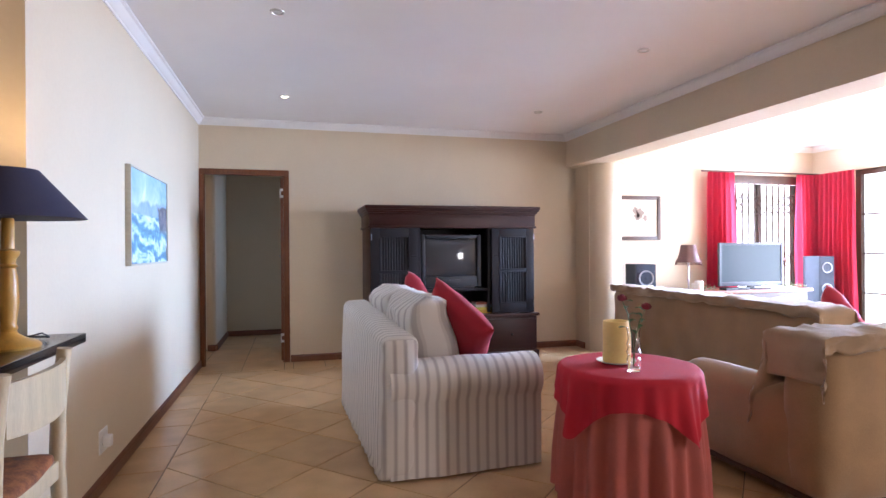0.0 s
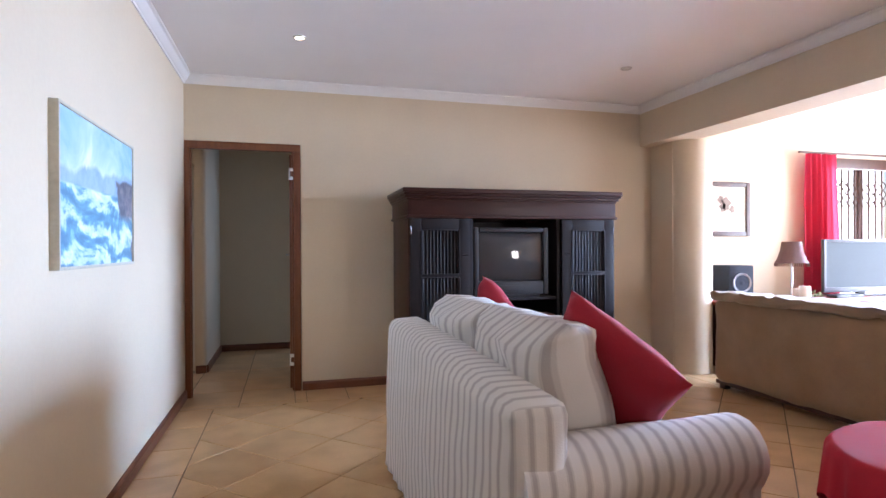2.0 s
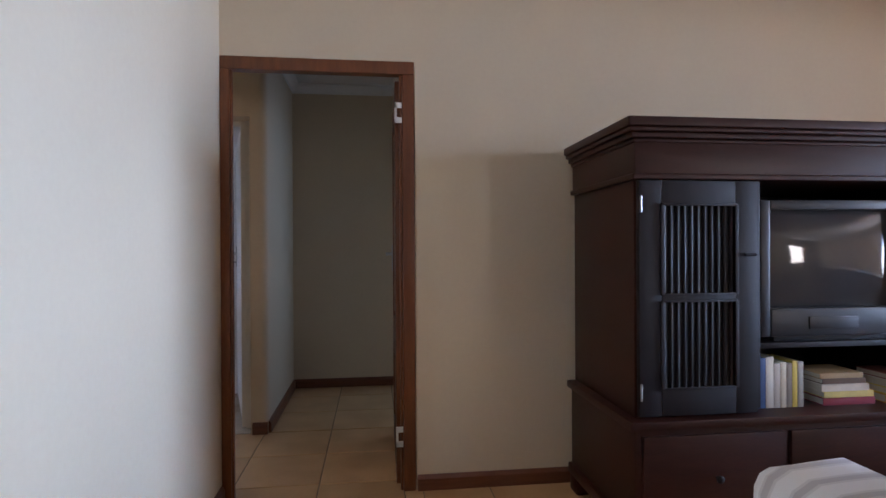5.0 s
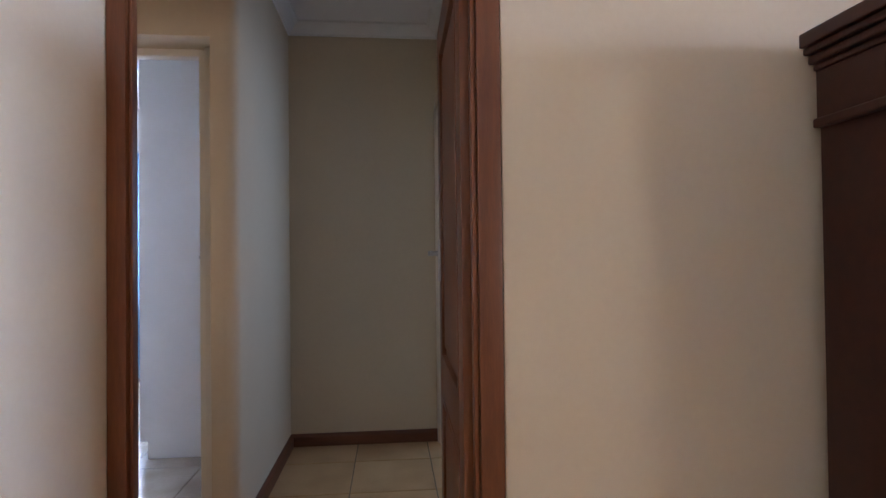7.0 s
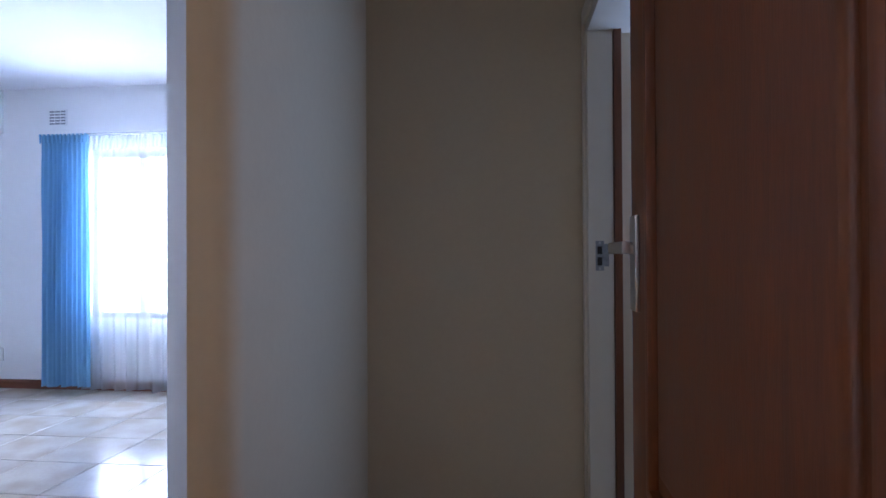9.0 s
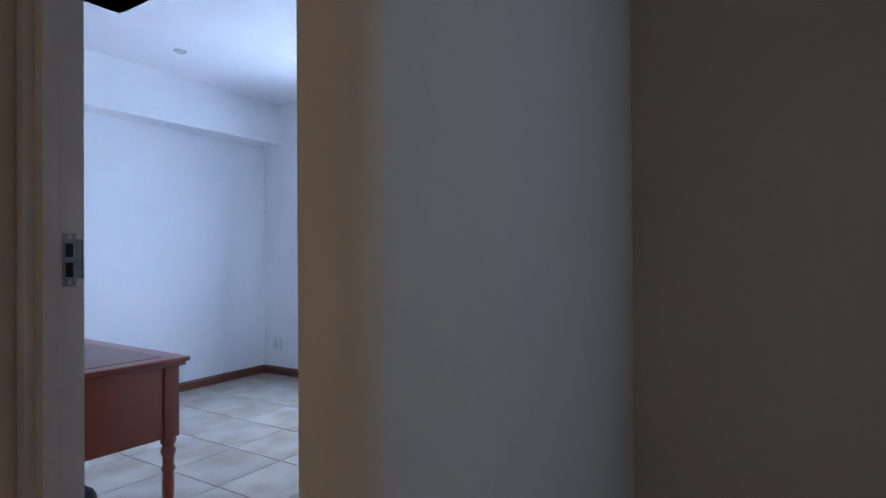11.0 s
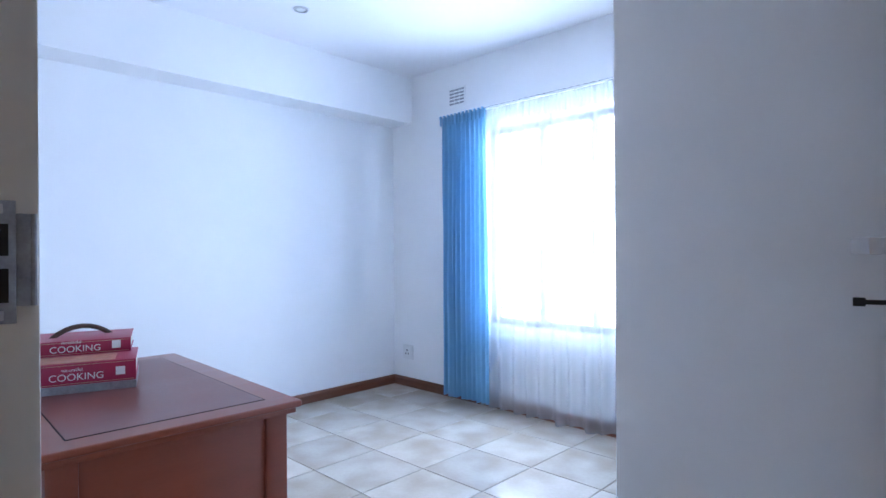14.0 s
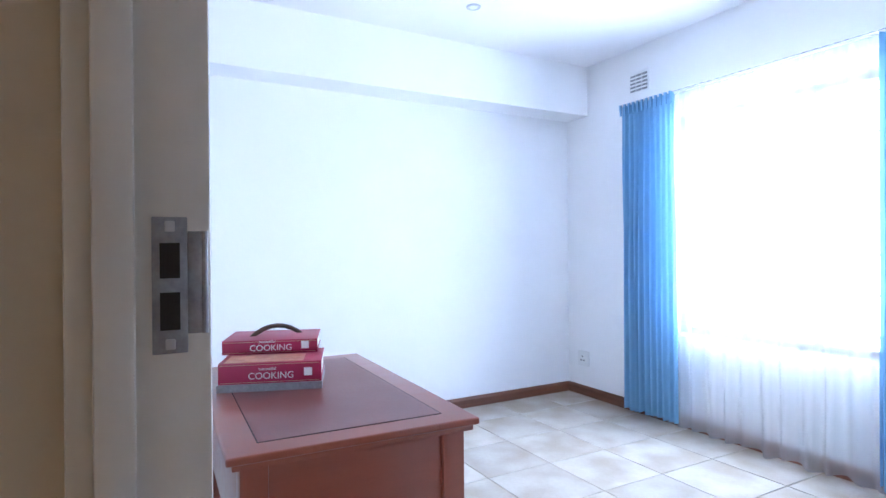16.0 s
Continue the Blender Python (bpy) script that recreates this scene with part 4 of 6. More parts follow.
rnd = random.Random(5)
bx = 2.245
for w, h, col in ((0.030, 0.215, (0.03, 0.06, 0.16)), (0.026, 0.205, (0.05, 0.10, 0.24)), (0.034, 0.21, (0.70, 0.67, 0.58)), (0.028, 0.18, (0.55, 0.50, 0.42)), (0.026, 0.185, (0.66, 0.58, 0.44)),
                  (0.024, 0.18, (0.25, 0.20, 0.15)), (0.022, 0.19, (0.70, 0.52, 0.10)), (0.026, 0.185, (0.40, 0.36, 0.30))):
    book(bx, -0.66, 0.536, w, 0.15, h, col)
    bx += w + 0.0015
for k, (w, h, col) in enumerate(((0.24, 0.03, (0.30, 0.04, 0.07)), (0.23, 0.025, (0.70, 0.60, 0.22)), (0.22, 0.03, (0.75, 0.70, 0.62)), (0.20, 0.022, (0.16, 0.11, 0.08)), (0.20, 0.022, (0.50, 0.36, 0.20)))):
    book(2.56 + 0.008 * (k % 2), -0.66 + 0.004 * k, 0.536 + sum((0.03, 0.025, 0.03, 0.022, 0.022)[:k]), w, 0.17, h, col, True)
for k, (w, h, col) in enumerate(((0.23, 0.035, (0.72, 0.42, 0.06)), (0.22, 0.03, (0.80, 0.66, 0.12)), (0.22, 0.03, (0.74, 0.72, 0.68)), (0.21, 0.025, (0.30, 0.08, 0.06)))):
    book(2.98 - 0.13 + 0.006 * k, -0.66, 0.536 + sum((0.035, 0.03, 0.03, 0.025)[:k]), w, 0.17, h, col, True)


def wrinkle(bm, amount, freq, seed):
    for v in bm.verts:
        p = v.co * freq + Vector((seed, seed * 2, 0))
        v.co += Vector((noise.noise(p), noise.noise(p + Vector((7, 0, 0))), 0.5 * noise.noise(p + Vector((0, 9, 0))))) * amount
    return bm


def soft_box(x0, x1, y0, y1, z0, z1, r=0.05, cuts=8, puff=0.02, seed=0, freq=6.0, amount=0.008):
    """An upholstered block: rounded edges, slightly full faces, creased cloth."""
    bm = bmesh.new()
    n = [max(4, int((b - a) / 0.04)) for a, b in ((x0, x1), (y0, y1), (z0, z1))]
    size = Vector((x1 - x0, y1 - y0, z1 - z0))
    mid = Vector(((x0 + x1) / 2, (y0 + y1) / 2, (z0 + z1) / 2))
    verts = {}

    def at(i, j, k):
        key = (i, j, k)
        if key not in verts:
            u = Vector((i / n[0], j / n[1], k / n[2])) * 2 - Vector((1, 1, 1))
            p = Vector([u[c] * size[c] / 2 for c in range(3)])
            inner = Vector([max(-(size[c] / 2 - r), min(size[c] / 2 - r, p[c])) for c in range(3)])
            d = p - inner
            if d.length > 1e-6:
                p = inner + d.normalized() * r
            for c in range(3):
                if abs(u[c]) > 0.999:
                    o = [u[e] for e in range(3) if e != c]
                    p[c] += math.copysign(puff * (1 - o[0] ** 2) * (1 - o[1] ** 2), u[c])
            verts[key] = bm.verts.new(mid + p)
        return verts[key]
    for c in range(3):
        a, b = [e for e in range(3) if e != c]
        for side in (0, n[c]):
            for i in range(n[a]):
                for j in range(n[b]):
                    q = []
                    for di, dj in ((0, 0), (1, 0), (1, 1), (0, 1)):
                        ix = [0, 0, 0]
                        ix[c], ix[a], ix[b] = side, i + di, j + dj
                        q.append(at(*ix))
                    bm.faces.new(q)
    if amount:
        wrinkle(bm, amount, freq, seed)
    return bm


def rolled_arm(x0, x1, y, z_top, r, z_floor, seed):
    """A sofa arm along x: a full roll over a flat panel that hangs to the floor, with a creased skirt."""
    bm = bmesh.new()
    prof = []
    w = r * 0.72
    zc = z_top - r
    prof.append((-w, z_floor))
    prof.append((-w * 1.02, z_floor + 0.16))
    prof.append((-w, zc - r * 0.75))
    for k in range(13):
        a = radians(215 - 250 * k / 12)
        prof.append((r * math.cos(a), zc + r * math.sin(a)))
    prof.append((w, zc - r * 0.75))
    prof.append((w, z_floor))
    n = 18
    rows = []
    uv = bm.loops.layers.uv.verify()
    run = [0]
    for a, b in zip(prof, prof[1:]):
        run.append(run[-1] + math.dist(a, b))
    for i in range(n + 1):
        x = x0 + (x1 - x0) * i / n
        row = []
        for k, (dy, z) in enumerate(prof):
            off = 0.010 * noise.noise((x * 6, dy * 9 + seed, z * 5)) + (0.012 * math.sin(x * 60) * (1 if z < 0.05 else 0.15 if z < 0.3 else 0))
            row.append(bm.verts.new((x, y + dy + math.copysign(off, dy), z + 0.006 * noise.noise((x * 4, seed, z)))))
        rows.append(row)
    for i in range(n):
        for k in range(len(prof) - 1):
            f = bm.faces.new((rows[i][k], rows[i + 1][k], rows[i + 1][k + 1], rows[i][k + 1]))
            for loop, (a, b) in zip(f.loops, ((i, k), (i + 1, k), (i + 1, k + 1), (i, k + 1))):
                loop[uv].uv = (x0 + (x1 - x0) * a / n, run[b])
    for row in (rows[0], list(reversed(rows[-1]))):
        f = bm.faces.new(row)
        for loop in f.loops:
            loop[uv].uv = (loop.vert.co.y, loop.vert.co.z)
    return bm


def striped_sofa():
    s = thing("striped_sofa", "two-seat sofa in a grey and white striped slipcover", "sofa", pose(1.40, -3.50, 0, 0, 0, 2.5))
    L, D = 1.64, 0.94
    bk = soft_box(0.0, 0.21, 0.02, L + 0.01, 0.01, 0.80, 0.045, 12, 0.016, 3, 7.0, 0.008)
    for v in bk.verts:
        v.co.x += 0.05 * (v.co.z / 0.83) * 0.4
        v.co.z += 0.07 * (v.co.y / L - 0.5) * v.co.z / 0.8
        if v.co.z < 0.05:
            v.co.x -= 0.012 + 0.008 * math.sin(v.co.y * 55)
    part("backrest", flat_uv(bk, 1), M_STRIPE, s)
    part("arm", rolled_arm(0.06, D, 0.12, 0.635, 0.13, 0.012, 1), M_STRIPE, s, "rolled arm with a loose pleated cover", 60)
    part("arm", rolled_arm(0.06, D, L - 0.12, 0.635, 0.13, 0.012, 5), M_STRIPE, s, "rolled arm with a loose pleated cover", 60)
    part("seat_base", flat_uv(soft_box(0.16, D - 0.04, 0.18, L - 0.18, 0.01, 0.30, 0.03, 6, 0.01, 8), 1), M_STRIPE, s)
    for k in range(2):
        y0 = 0.23 + k * 0.59
        part("seat_cushion", flat_uv(soft_box(0.22, D - 0.03, y0, y0 + 0.58, 0.30, 0.475, 0.07, 10, 0.035, 11 + k, 7.0, 0.014), 1), M_STRIPE, s)
        cb = cushion(bmesh.new(), 0.66, 0.58, 0.34, None, 24, 22, puff=0.55, crease=0.034, seed=21 + k)
        b = part("back_cushion", cb, M_STRIPE, s, "plump striped back cushion")
        b.matrix_local = Matrix.Translation((0.37, y0 + 0.28 + 0.05 * k, 0.69)) @ pose(0, 0, 0, 78, 0, 90)
    return s


striped_sofa()


def scatter_cushion(at, size, label, seed):
    bm = cushion(bmesh.new(), size, size, 0.17, None, 16, 16, puff=0.75, crease=0.012, seed=seed)
    return thing("scatter_cushion", label, "cushion", at, "red cushions", bm, M_RED, 60)


scatter_cushion(Matrix.Translation((1.93, -3.14, 0.75)) @ pose(0, 0, 0, 0, 0, 22) @ pose(0, 0, 0, 68, 0, 90) @ pose(0, 0, 0, 0, 0, 38), 0.49, "square plain red cushion standing on its corner", 3)
scatter_cushion(Matrix.Translation((1.95, -2.10, 0.785)) @ pose(0, 0, 0, 68, 0, 86) @ pose(0, 0, 0, 0, 0, 42), 0.43, "plain red cushion leaning on the sofa back", 4)

# round side table under two cloths
tab = thing("round_table", "round side table hidden under its floor-length cloth", "table", pose(2.60, -3.90, 0))
part("tabletop", turned([(0.305, 0.60), (0.31, 0.62), (0.305, 0.633)], n=40), M_PALEWOOD, tab)
for k in range(3):
    a = radians(90 + 120 * k)
    lb = bmesh.new()
    tube(lb, [(0.06 * math.cos(a), 0.06 * math.sin(a), 0.60), (0.26 * math.cos(a), 0.26 * math.sin(a), 0.0)], 0.018, 10)
    part("leg", lb, M_PALEWOOD, tab)


def square_cloth(half, edge, top, turn, seed, n=256, rings=22):
    """A square cloth laid over a round top: each thread runs out flat, bends over the edge and hangs by what is left of it."""
    bm = bmesh.new()
    rnd2 = random.Random(seed)
    ph = [rnd2.uniform(0, 6.28) for _ in range(5)]
    rows = []
    for j in range(rings + 1):
        row = []
        for i in range(n):
            a = 2 * math.pi * i / n
            c, s = abs(math.cos(a)), abs(math.sin(a))
            reach = half / (c ** 14 + s ** 14) ** (1 / 14)
            d = 0.05 + (edge - 0.05) * j / 6 if j <= 6 else edge + (reach - edge) * (j - 6) / (rings - 6)
            hang = max(0.0, d - edge)
            corner = (1 - math.cos(4 * a)) / 2
            w = 0.55 * math.sin(16 * a + ph[0] + 0.8 * math.sin(3 * a + ph[1])) + 0.35 * math.sin(28 * a + ph[2]) + 0.6 * corner * math.cos(8 * a + ph[4] * 0.2)
            soft = min(1.0, hang / 0.03)
            r = min(d, edge) + 0.022 * soft + 0.10 * hang + 0.105 * hang * w
            z = top - max(0.0, hang - 0.012) - 0.002 * soft - 0.006 * max(0, math.sin(5 * a + ph[3])) * soft
            row.append(bm.verts.new((r * math.cos(a + turn), r * math.sin(a + turn), z)))
        rows.append(row)
    for a, b in zip(rows, rows[1:]):
        for i in range(n):
            bm.faces.new((a[i], b[i], b[(i + 1) % n], a[(i + 1) % n]))
    bm.faces.new(rows[0])
    return bm


def cloth(profile, folds, depth, n, seed):
    """A round cloth: flat on the top, falling in folds to the floor."""
    bm = bmesh.new()
    rnd2 = random.Random(seed)
    ph = [rnd2.uniform(0, 6.28) for _ in range(4)]
    rows = []
    top = profile[0][1]
    for r, z in profile:
        row = []
        for i in range(n):
            a = 2 * math.pi * i / n
            fall = max(0, (top - z))
            w = math.sin(folds * a + ph[0] + 0.7 * math.sin(2 * a + ph[1])) * 0.7 + 0.4 * math.sin((folds // 2 + 1) * a + ph[2])
            rr = r + depth * w * min(1, fall / 0.4)
            row.append(bm.verts.new((rr * math.cos(a), rr * math.sin(a), z)))
        rows.append(row)
    for a, b in zip(rows, rows[1:]):
        for i in range(n):
            bm.faces.new((a[i], a[(i + 1) % n], b[(i + 1) % n], b[i]))
    bm.faces.new(rows[0])
    return bm


lower = cloth([(0.02, 0.640), (0.28, 0.640), (0.316, 0.634), (0.324, 0.615), (0.332, 0.5), (0.342, 0.35), (0.35, 0.2), (0.355, 0.1), (0.36, 0.012)], 22, 0.030, 260, 4)
thing("tablecloth", "faded rose floor-length cloth falling in folds over the table", "tablecloth", pose(2.60, -3.90, 0.0), "cloths on the round table", lower, M_PINK_CLOTH, 80)
upper = square_cloth(0.475, 0.325, 0.650, radians(196 - 45), 9)
thing("tablecloth", "square red overcloth with hanging points on the table", "tablecloth", pose(2.60, -3.90, 0.0), "cloths on the round table", upper, M_RED_CLOTH, 80)

plate = thing("saucer", "round white china saucer under the candle", "plate", pose(2.56, -3.86, 0.6515), "", turned([(0.05, 0.0), (0.075, 0.004), (0.098, 0.013), (0.10, 0.016), (0.094, 0.015), (0.07, 0.008), (0.0001, 0.006)], n=36), M_PLATE)
can = thing("candle", "thick half-burnt yellow pillar candle", "candle", pose(2.56, -3.86, 0.660))
part("wax", turned([(0.065, 0.0), (0.067, 0.01), (0.066, 0.19), (0.064, 0.205), (0.060, 0.208), (0.054, 0.198), (0.045, 0.165), (0.0001, 0.155)], n=32, wave=lambda a, z: 1 + 0.012 * math.sin(3 * a) * (z > 0.1)), M_WAX, can)
wb = bmesh.new()
tube(wb, [(0, 0, 0.155), (0.003, 0, 0.175)], 0.002, 6)
part("wick", wb, M_DARK, can)
VX, VY = 2.54, -4.04
vase = thing("bud_vase", "slim clear glass vase with bulging rings", "vase", pose(VX, VY, 0.651))
vp = [(0.030, 0.0), (0.031, 0.006), (0.026, 0.03), (0.034, 0.05), (0.026, 0.07), (0.034, 0.09), (0.026, 0.11), (0.033, 0.13), (0.026, 0.15), (0.030, 0.19), (0.033, 0.205)]
part("glass", turned(vp + [(r - 0.003, max(z, 0.012)) for r, z in reversed(vp)][:-1] + [(0.0001, 0.012)], n=28), M_GLASS, vase)


def rose(tip, lean, label, name="rose"):
    r = thing(name, label, "flower", pose(VX, VY, 0.67), "roses in the vase")
    sb = bmesh.new()
    dx, dy, h = tip
    tube(sb, [(0, 0, 0), (dx * 0.1, dy * 0.1, h * 0.4), (dx * 0.5, dy * 0.5, h * 0.8), (dx, dy, h)], 0.0022, 6)
    part("stem", sb, M_LEAF, r)
    hb = bmesh.new()
    for k in range(9):
        a = k * 2.4
        rr = 0.006 + 0.0022 * k
        petal = [(-0.011, 0.0), (-0.014, 0.016), (0.0, 0.032), (0.014, 0.016), (0.011, 0.0)]
        vs = []
        for u, z in petal:
            ang = a + u / (rr + 0.006)
            vs.append(hb.verts.new((dx + (rr + z * 0.22) * math.cos(ang), dy + (rr + z * 0.22) * math.sin(ang), h - 0.004 + z * (1 - 0.03 * k))))
        hb.faces.new(vs)
    lathe(hb, [(0.004, h - 0.006), (0.013, h + 0.004), (0.015, h + 0.016), (0.008, h + 0.026), (0.0001, h + 0.028)], dx, dy, 12)
    part("flower_head", hb, M_ROSE, r, "dark red bloom", 80)
    rl = random.Random(len(label))
    for k in range(5):
        t = 0.55 + 0.1 * k
        bx0, by0, bz0 = dx * t * t, dy * t * t, h * t
        a = rl.uniform(0, 6.28)
        lb = bmesh.new()
        ln = rl.uniform(0.04, 0.06)
        ca, sa = math.cos(a), math.sin(a)
        pts = [(0, 0, 0), (0.4, 0.28, 0.012), (0.75, 0.2, 0.012), (1, 0, 0), (0.75, -0.2, 0.012), (0.4, -0.28, 0.012)]
        lb.faces.new([lb.verts.new((bx0 + ln * (u * ca - v * sa), by0 + ln * (u * sa + v * ca), bz0 + z + 0.01 * u)) for u, v, z in pts])
        part("leaf", lb, M_LEAF, r)
    return r


rose((-0.055, 0.01, 0.32), 0, "dark red rose on a long stem in the vase")
rose((0.05, -0.03, 0.28), 0, "small dark red rose leaning over the vase rim")


def tan_sofa(name, label, at, L, D, H, arm_h, throw, group, seed=0):
    """A suede seat: local x across the depth (0 the back's rear), y along its length."""
    s = thing(name, label, "sofa" if L > 1.3 else "armchair", at, group)
    part("backrest", soft_box(0, 0.26, 0, L, 0.05, H, 0.08, 8, 0.018, 2, 5.0, 0.018), M_BEIGE, s)
    part("arm", soft_box(0.05, D, 0.0, 0.22, 0.05, arm_h, 0.09, 8, 0.012, 4, 4.0, 0.010), M_BEIGE, s)
    part("arm", soft_box(0.05, D, L - 0.22, L, 0.05, arm_h, 0.09, 8, 0.012, 6, 4.0, 0.010), M_BEIGE, s)
    part("seat_base", soft_box(0.2, D - 0.02, 0.2, L - 0.2, 0.05, 0.30, 0.03, 6, 0.0, 7), M_BEIGE, s)
    k = max(1, round((L - 0.44) / 0.65))
    w = (L - 0.44) / k
    for i in range(k):
        part("seat_cushion", soft_box(0.24, D, 0.22 + i * w, 0.22 + (i + 1) * w - 0.01, 0.29, 0.45, 0.05, 8, 0.03, 9 + i), M_BEIGE, s)
    for x in (0.04, D - 0.10):
        for y in (0.04, L - 0.10):
            part("foot", boxes((x, x + 0.06, y, y + 0.06, 0, 0.055), bevel=0.006), M_WINWOOD, s)
    part("plinth", boxes((0.02, D - 0.03, 0.02, L - 0.02, 0.045, 0.075)), M_WINWOOD, s)
    tb = bmesh.new()
    n, mrow = 56, 16
    rows = []
    for j in range(n + 1):
        y = throw[0] + (throw[1] - throw[0]) * j / n
        row = []
        for i in range(mrow + 1):
            u = i / mrow
            if u < 0.25:
                x, z = -0.022 - 0.006 * u, H + 0.006 - (0.055 + 0.03 * noise.noise((y * 3, 1, 0))) * (1 - u / 0.25)
            elif u < 0.6:
                x, z = -0.025 + 0.31 * (u - 0.25) / 0.35, H + 0.022
            else:
                x, z = 0.285 + 0.03 * (u - 0.6), H + 0.022 - 0.28 * (u - 0.6) / 0.4
            nz = 0.034 * noise.noise((y * 6 + u * 3, u * 4, 2.0 + seed)) + 0.016 * noise.noise((y * 17, u * 9 + y * 6, 4.0 + seed))
            past = max(0.0, y - L, -y)
            side = 1 if y > L else -1
            edge = y if past == 0 else (L + 0.02 if side > 0 else -0.02) + side * (0.012 + abs(nz))
            drop = past * (1.0 + 0.35 * noise.noise((u * 4, seed, 1.0)))
            x += 0.75 * past * max(0.0, u - 0.3)
            row.append(tb.verts.new((x + nz, edge + 0.012 * noise.noise((y * 4, u * 6, 5)), z + abs(nz) + 0.012 - drop)))
        rows.append(row)
    for a, b in zip(rows, rows[1:]):
        for i in range(mrow):
            tb.faces.new((a[i], a[i + 1], b[i + 1], b[i]))
    t = thing("throw", "pale tan throw draped over the seat back", "throw", at, "throws", tb, M_THROW, 80)
    sol = t.modifiers.new("thickness", "SOLIDIFY")
    sol.thickness = 0.008
    return s


tan_sofa("suede_sofa", "long tan suede sofa seen from behind with a throw", pose(4.36, -3.42, 0), 2.5, 0.9, 0.79, 0.60, (-0.22, 2.48), "tan suede suite", 3)
tan_sofa("suede_armchair", "tan suede armchair with a throw over its back", pose(4.24, -4.42, 0, 0, 0, 90), 0.98, 1.0, 0.80, 0.56, (0.03, 1.20), "tan suede suite", 8)

# counter, lamp and high chair beside the painting wall
CT = 0.925
ctr = thing("counter", "black granite topped counter on a cream base", "counter", pose(0, 0, 0))
part("worktop", boxes((-1.8, 0.20, -5.9, -3.94, CT - 0.035, CT), bevel=0.004), M_BLACK, ctr, "polished black granite slab")
part("counter_base", boxes((-1.75, -0.30, -5.8, -3.97, 0, CT - 0.036)), M_WHITE_WALL, ctr, "cream painted masonry base")

LX, LY = 0.075, -4.25
lamp = thing("table_lamp", "lit table lamp with turned pine stem and navy shade", "lamp", pose(LX, LY, CT))
part("stem", turned([(0.088, 0.0), (0.09, 0.008), (0.08, 0.018), (0.05, 0.03), (0.028, 0.045), (0.022, 0.055), (0.026, 0.065), (0.022, 0.075), (0.022, 0.085), (0.030, 0.15), (0.026, 0.235), (0.021, 0.262), (0.028, 0.268), (0.021, 0.275), (0.021, 0.29), (0.031, 0.305), (0.032, 0.318), (0.018, 0.324), (0.018, 0.42), (0.012, 0.43), (0.012, 0.45), (0.0001, 0.452)], n=32), M_PINE, lamp, "turned honey-coloured wooden stem")
part("shade", turned([(0.222, 0.425), (0.085, 0.585), (0.083, 0.585), (0.219, 0.426)], n=48), M_NAVY, lamp, "wide dark navy cone shade")
part("bulb", turned([(0.010, 0.45), (0.026, 0.475), (0.028, 0.495), (0.018, 0.515), (0.0001, 0.522)], n=16), M_LAMPGLOW, lamp, "glowing warm bulb")
bulb = bpy.data.lights.new("table_lamp_light", "POINT")
bulb.energy, bulb.color, bulb.shadow_soft_size = 8.0, (1.0, 0.72, 0.38), 0.035
new("table_lamp_light", bulb).location = (LX, LY, CT + 0.555)
cord = bmesh.new()
tube(cord, [(LX - 0.06, LY + 0.06, CT + 0.004), (LX + 0.05, LY + 0.12, CT + 0.03), (0.12, -4.06, CT + 0.006), (0.03, -4.02, CT + 0.004)], 0.003, 6)
thing("power_cord", "thin dark lamp cord lying across the counter", "cord", Matrix(), "", cord, M_DARK)

photo = thing("photo_card", "white framed seaside photo card on the counter", "photo", pose(-0.09, -4.12, CT, -8, 0, 8))
part("card", boxes((-0.085, 0.085, -0.004, 0.0, 0, 0.24), bevel=0.001), M_WPLASTIC, photo)
part("picture", boxes((-0.065, 0.065, -0.0055, -0.0045, 0.07, 0.22)), surface("seaside_print", (0.08, 0.45, 0.55), 0.4, vary=0.3, scale=14, second=(0.55, 0.62, 0.66), bump=0), photo, "printed turquoise sea and pale shore")


def socket(at, label, plug=False, group="wall sockets"):
    s = thing("wall_socket", label, "socket", at, group)
    part("cover_plate", boxes((-0.06, 0.06, -0.010, 0.0, -0.06, 0.06), bevel=0.004), M_WPLASTIC, s)
    part("switch", boxes((0.025, 0.042, -0.014, -0.009, 0.015, 0.045), bevel=0.002), M_WPLASTIC, s)
    part("socket_hole", boxes((-0.03, -0.02, -0.0108, -0.0098, -0.02, -0.008), (0.0, 0.01, -0.0108, -0.0098, -0.02, -0.008), (-0.016, -0.004, -0.0108, -0.0098, 0.008, 0.02)), M_DARK, s)
    if plug:
        part("plug", boxes((-0.035, 0.015, -0.05, -0.010, -0.03, 0.03), bevel=0.01), M_WPLASTIC, s, "white moulded plug")
    return s


socket(pose(0.0, -3.10, 0.25, 0, 0, 90), "white wall socket with a plug in it", True)
socket(pose(-3.80, BN, 0.29), "white double wall socket above the skirting")


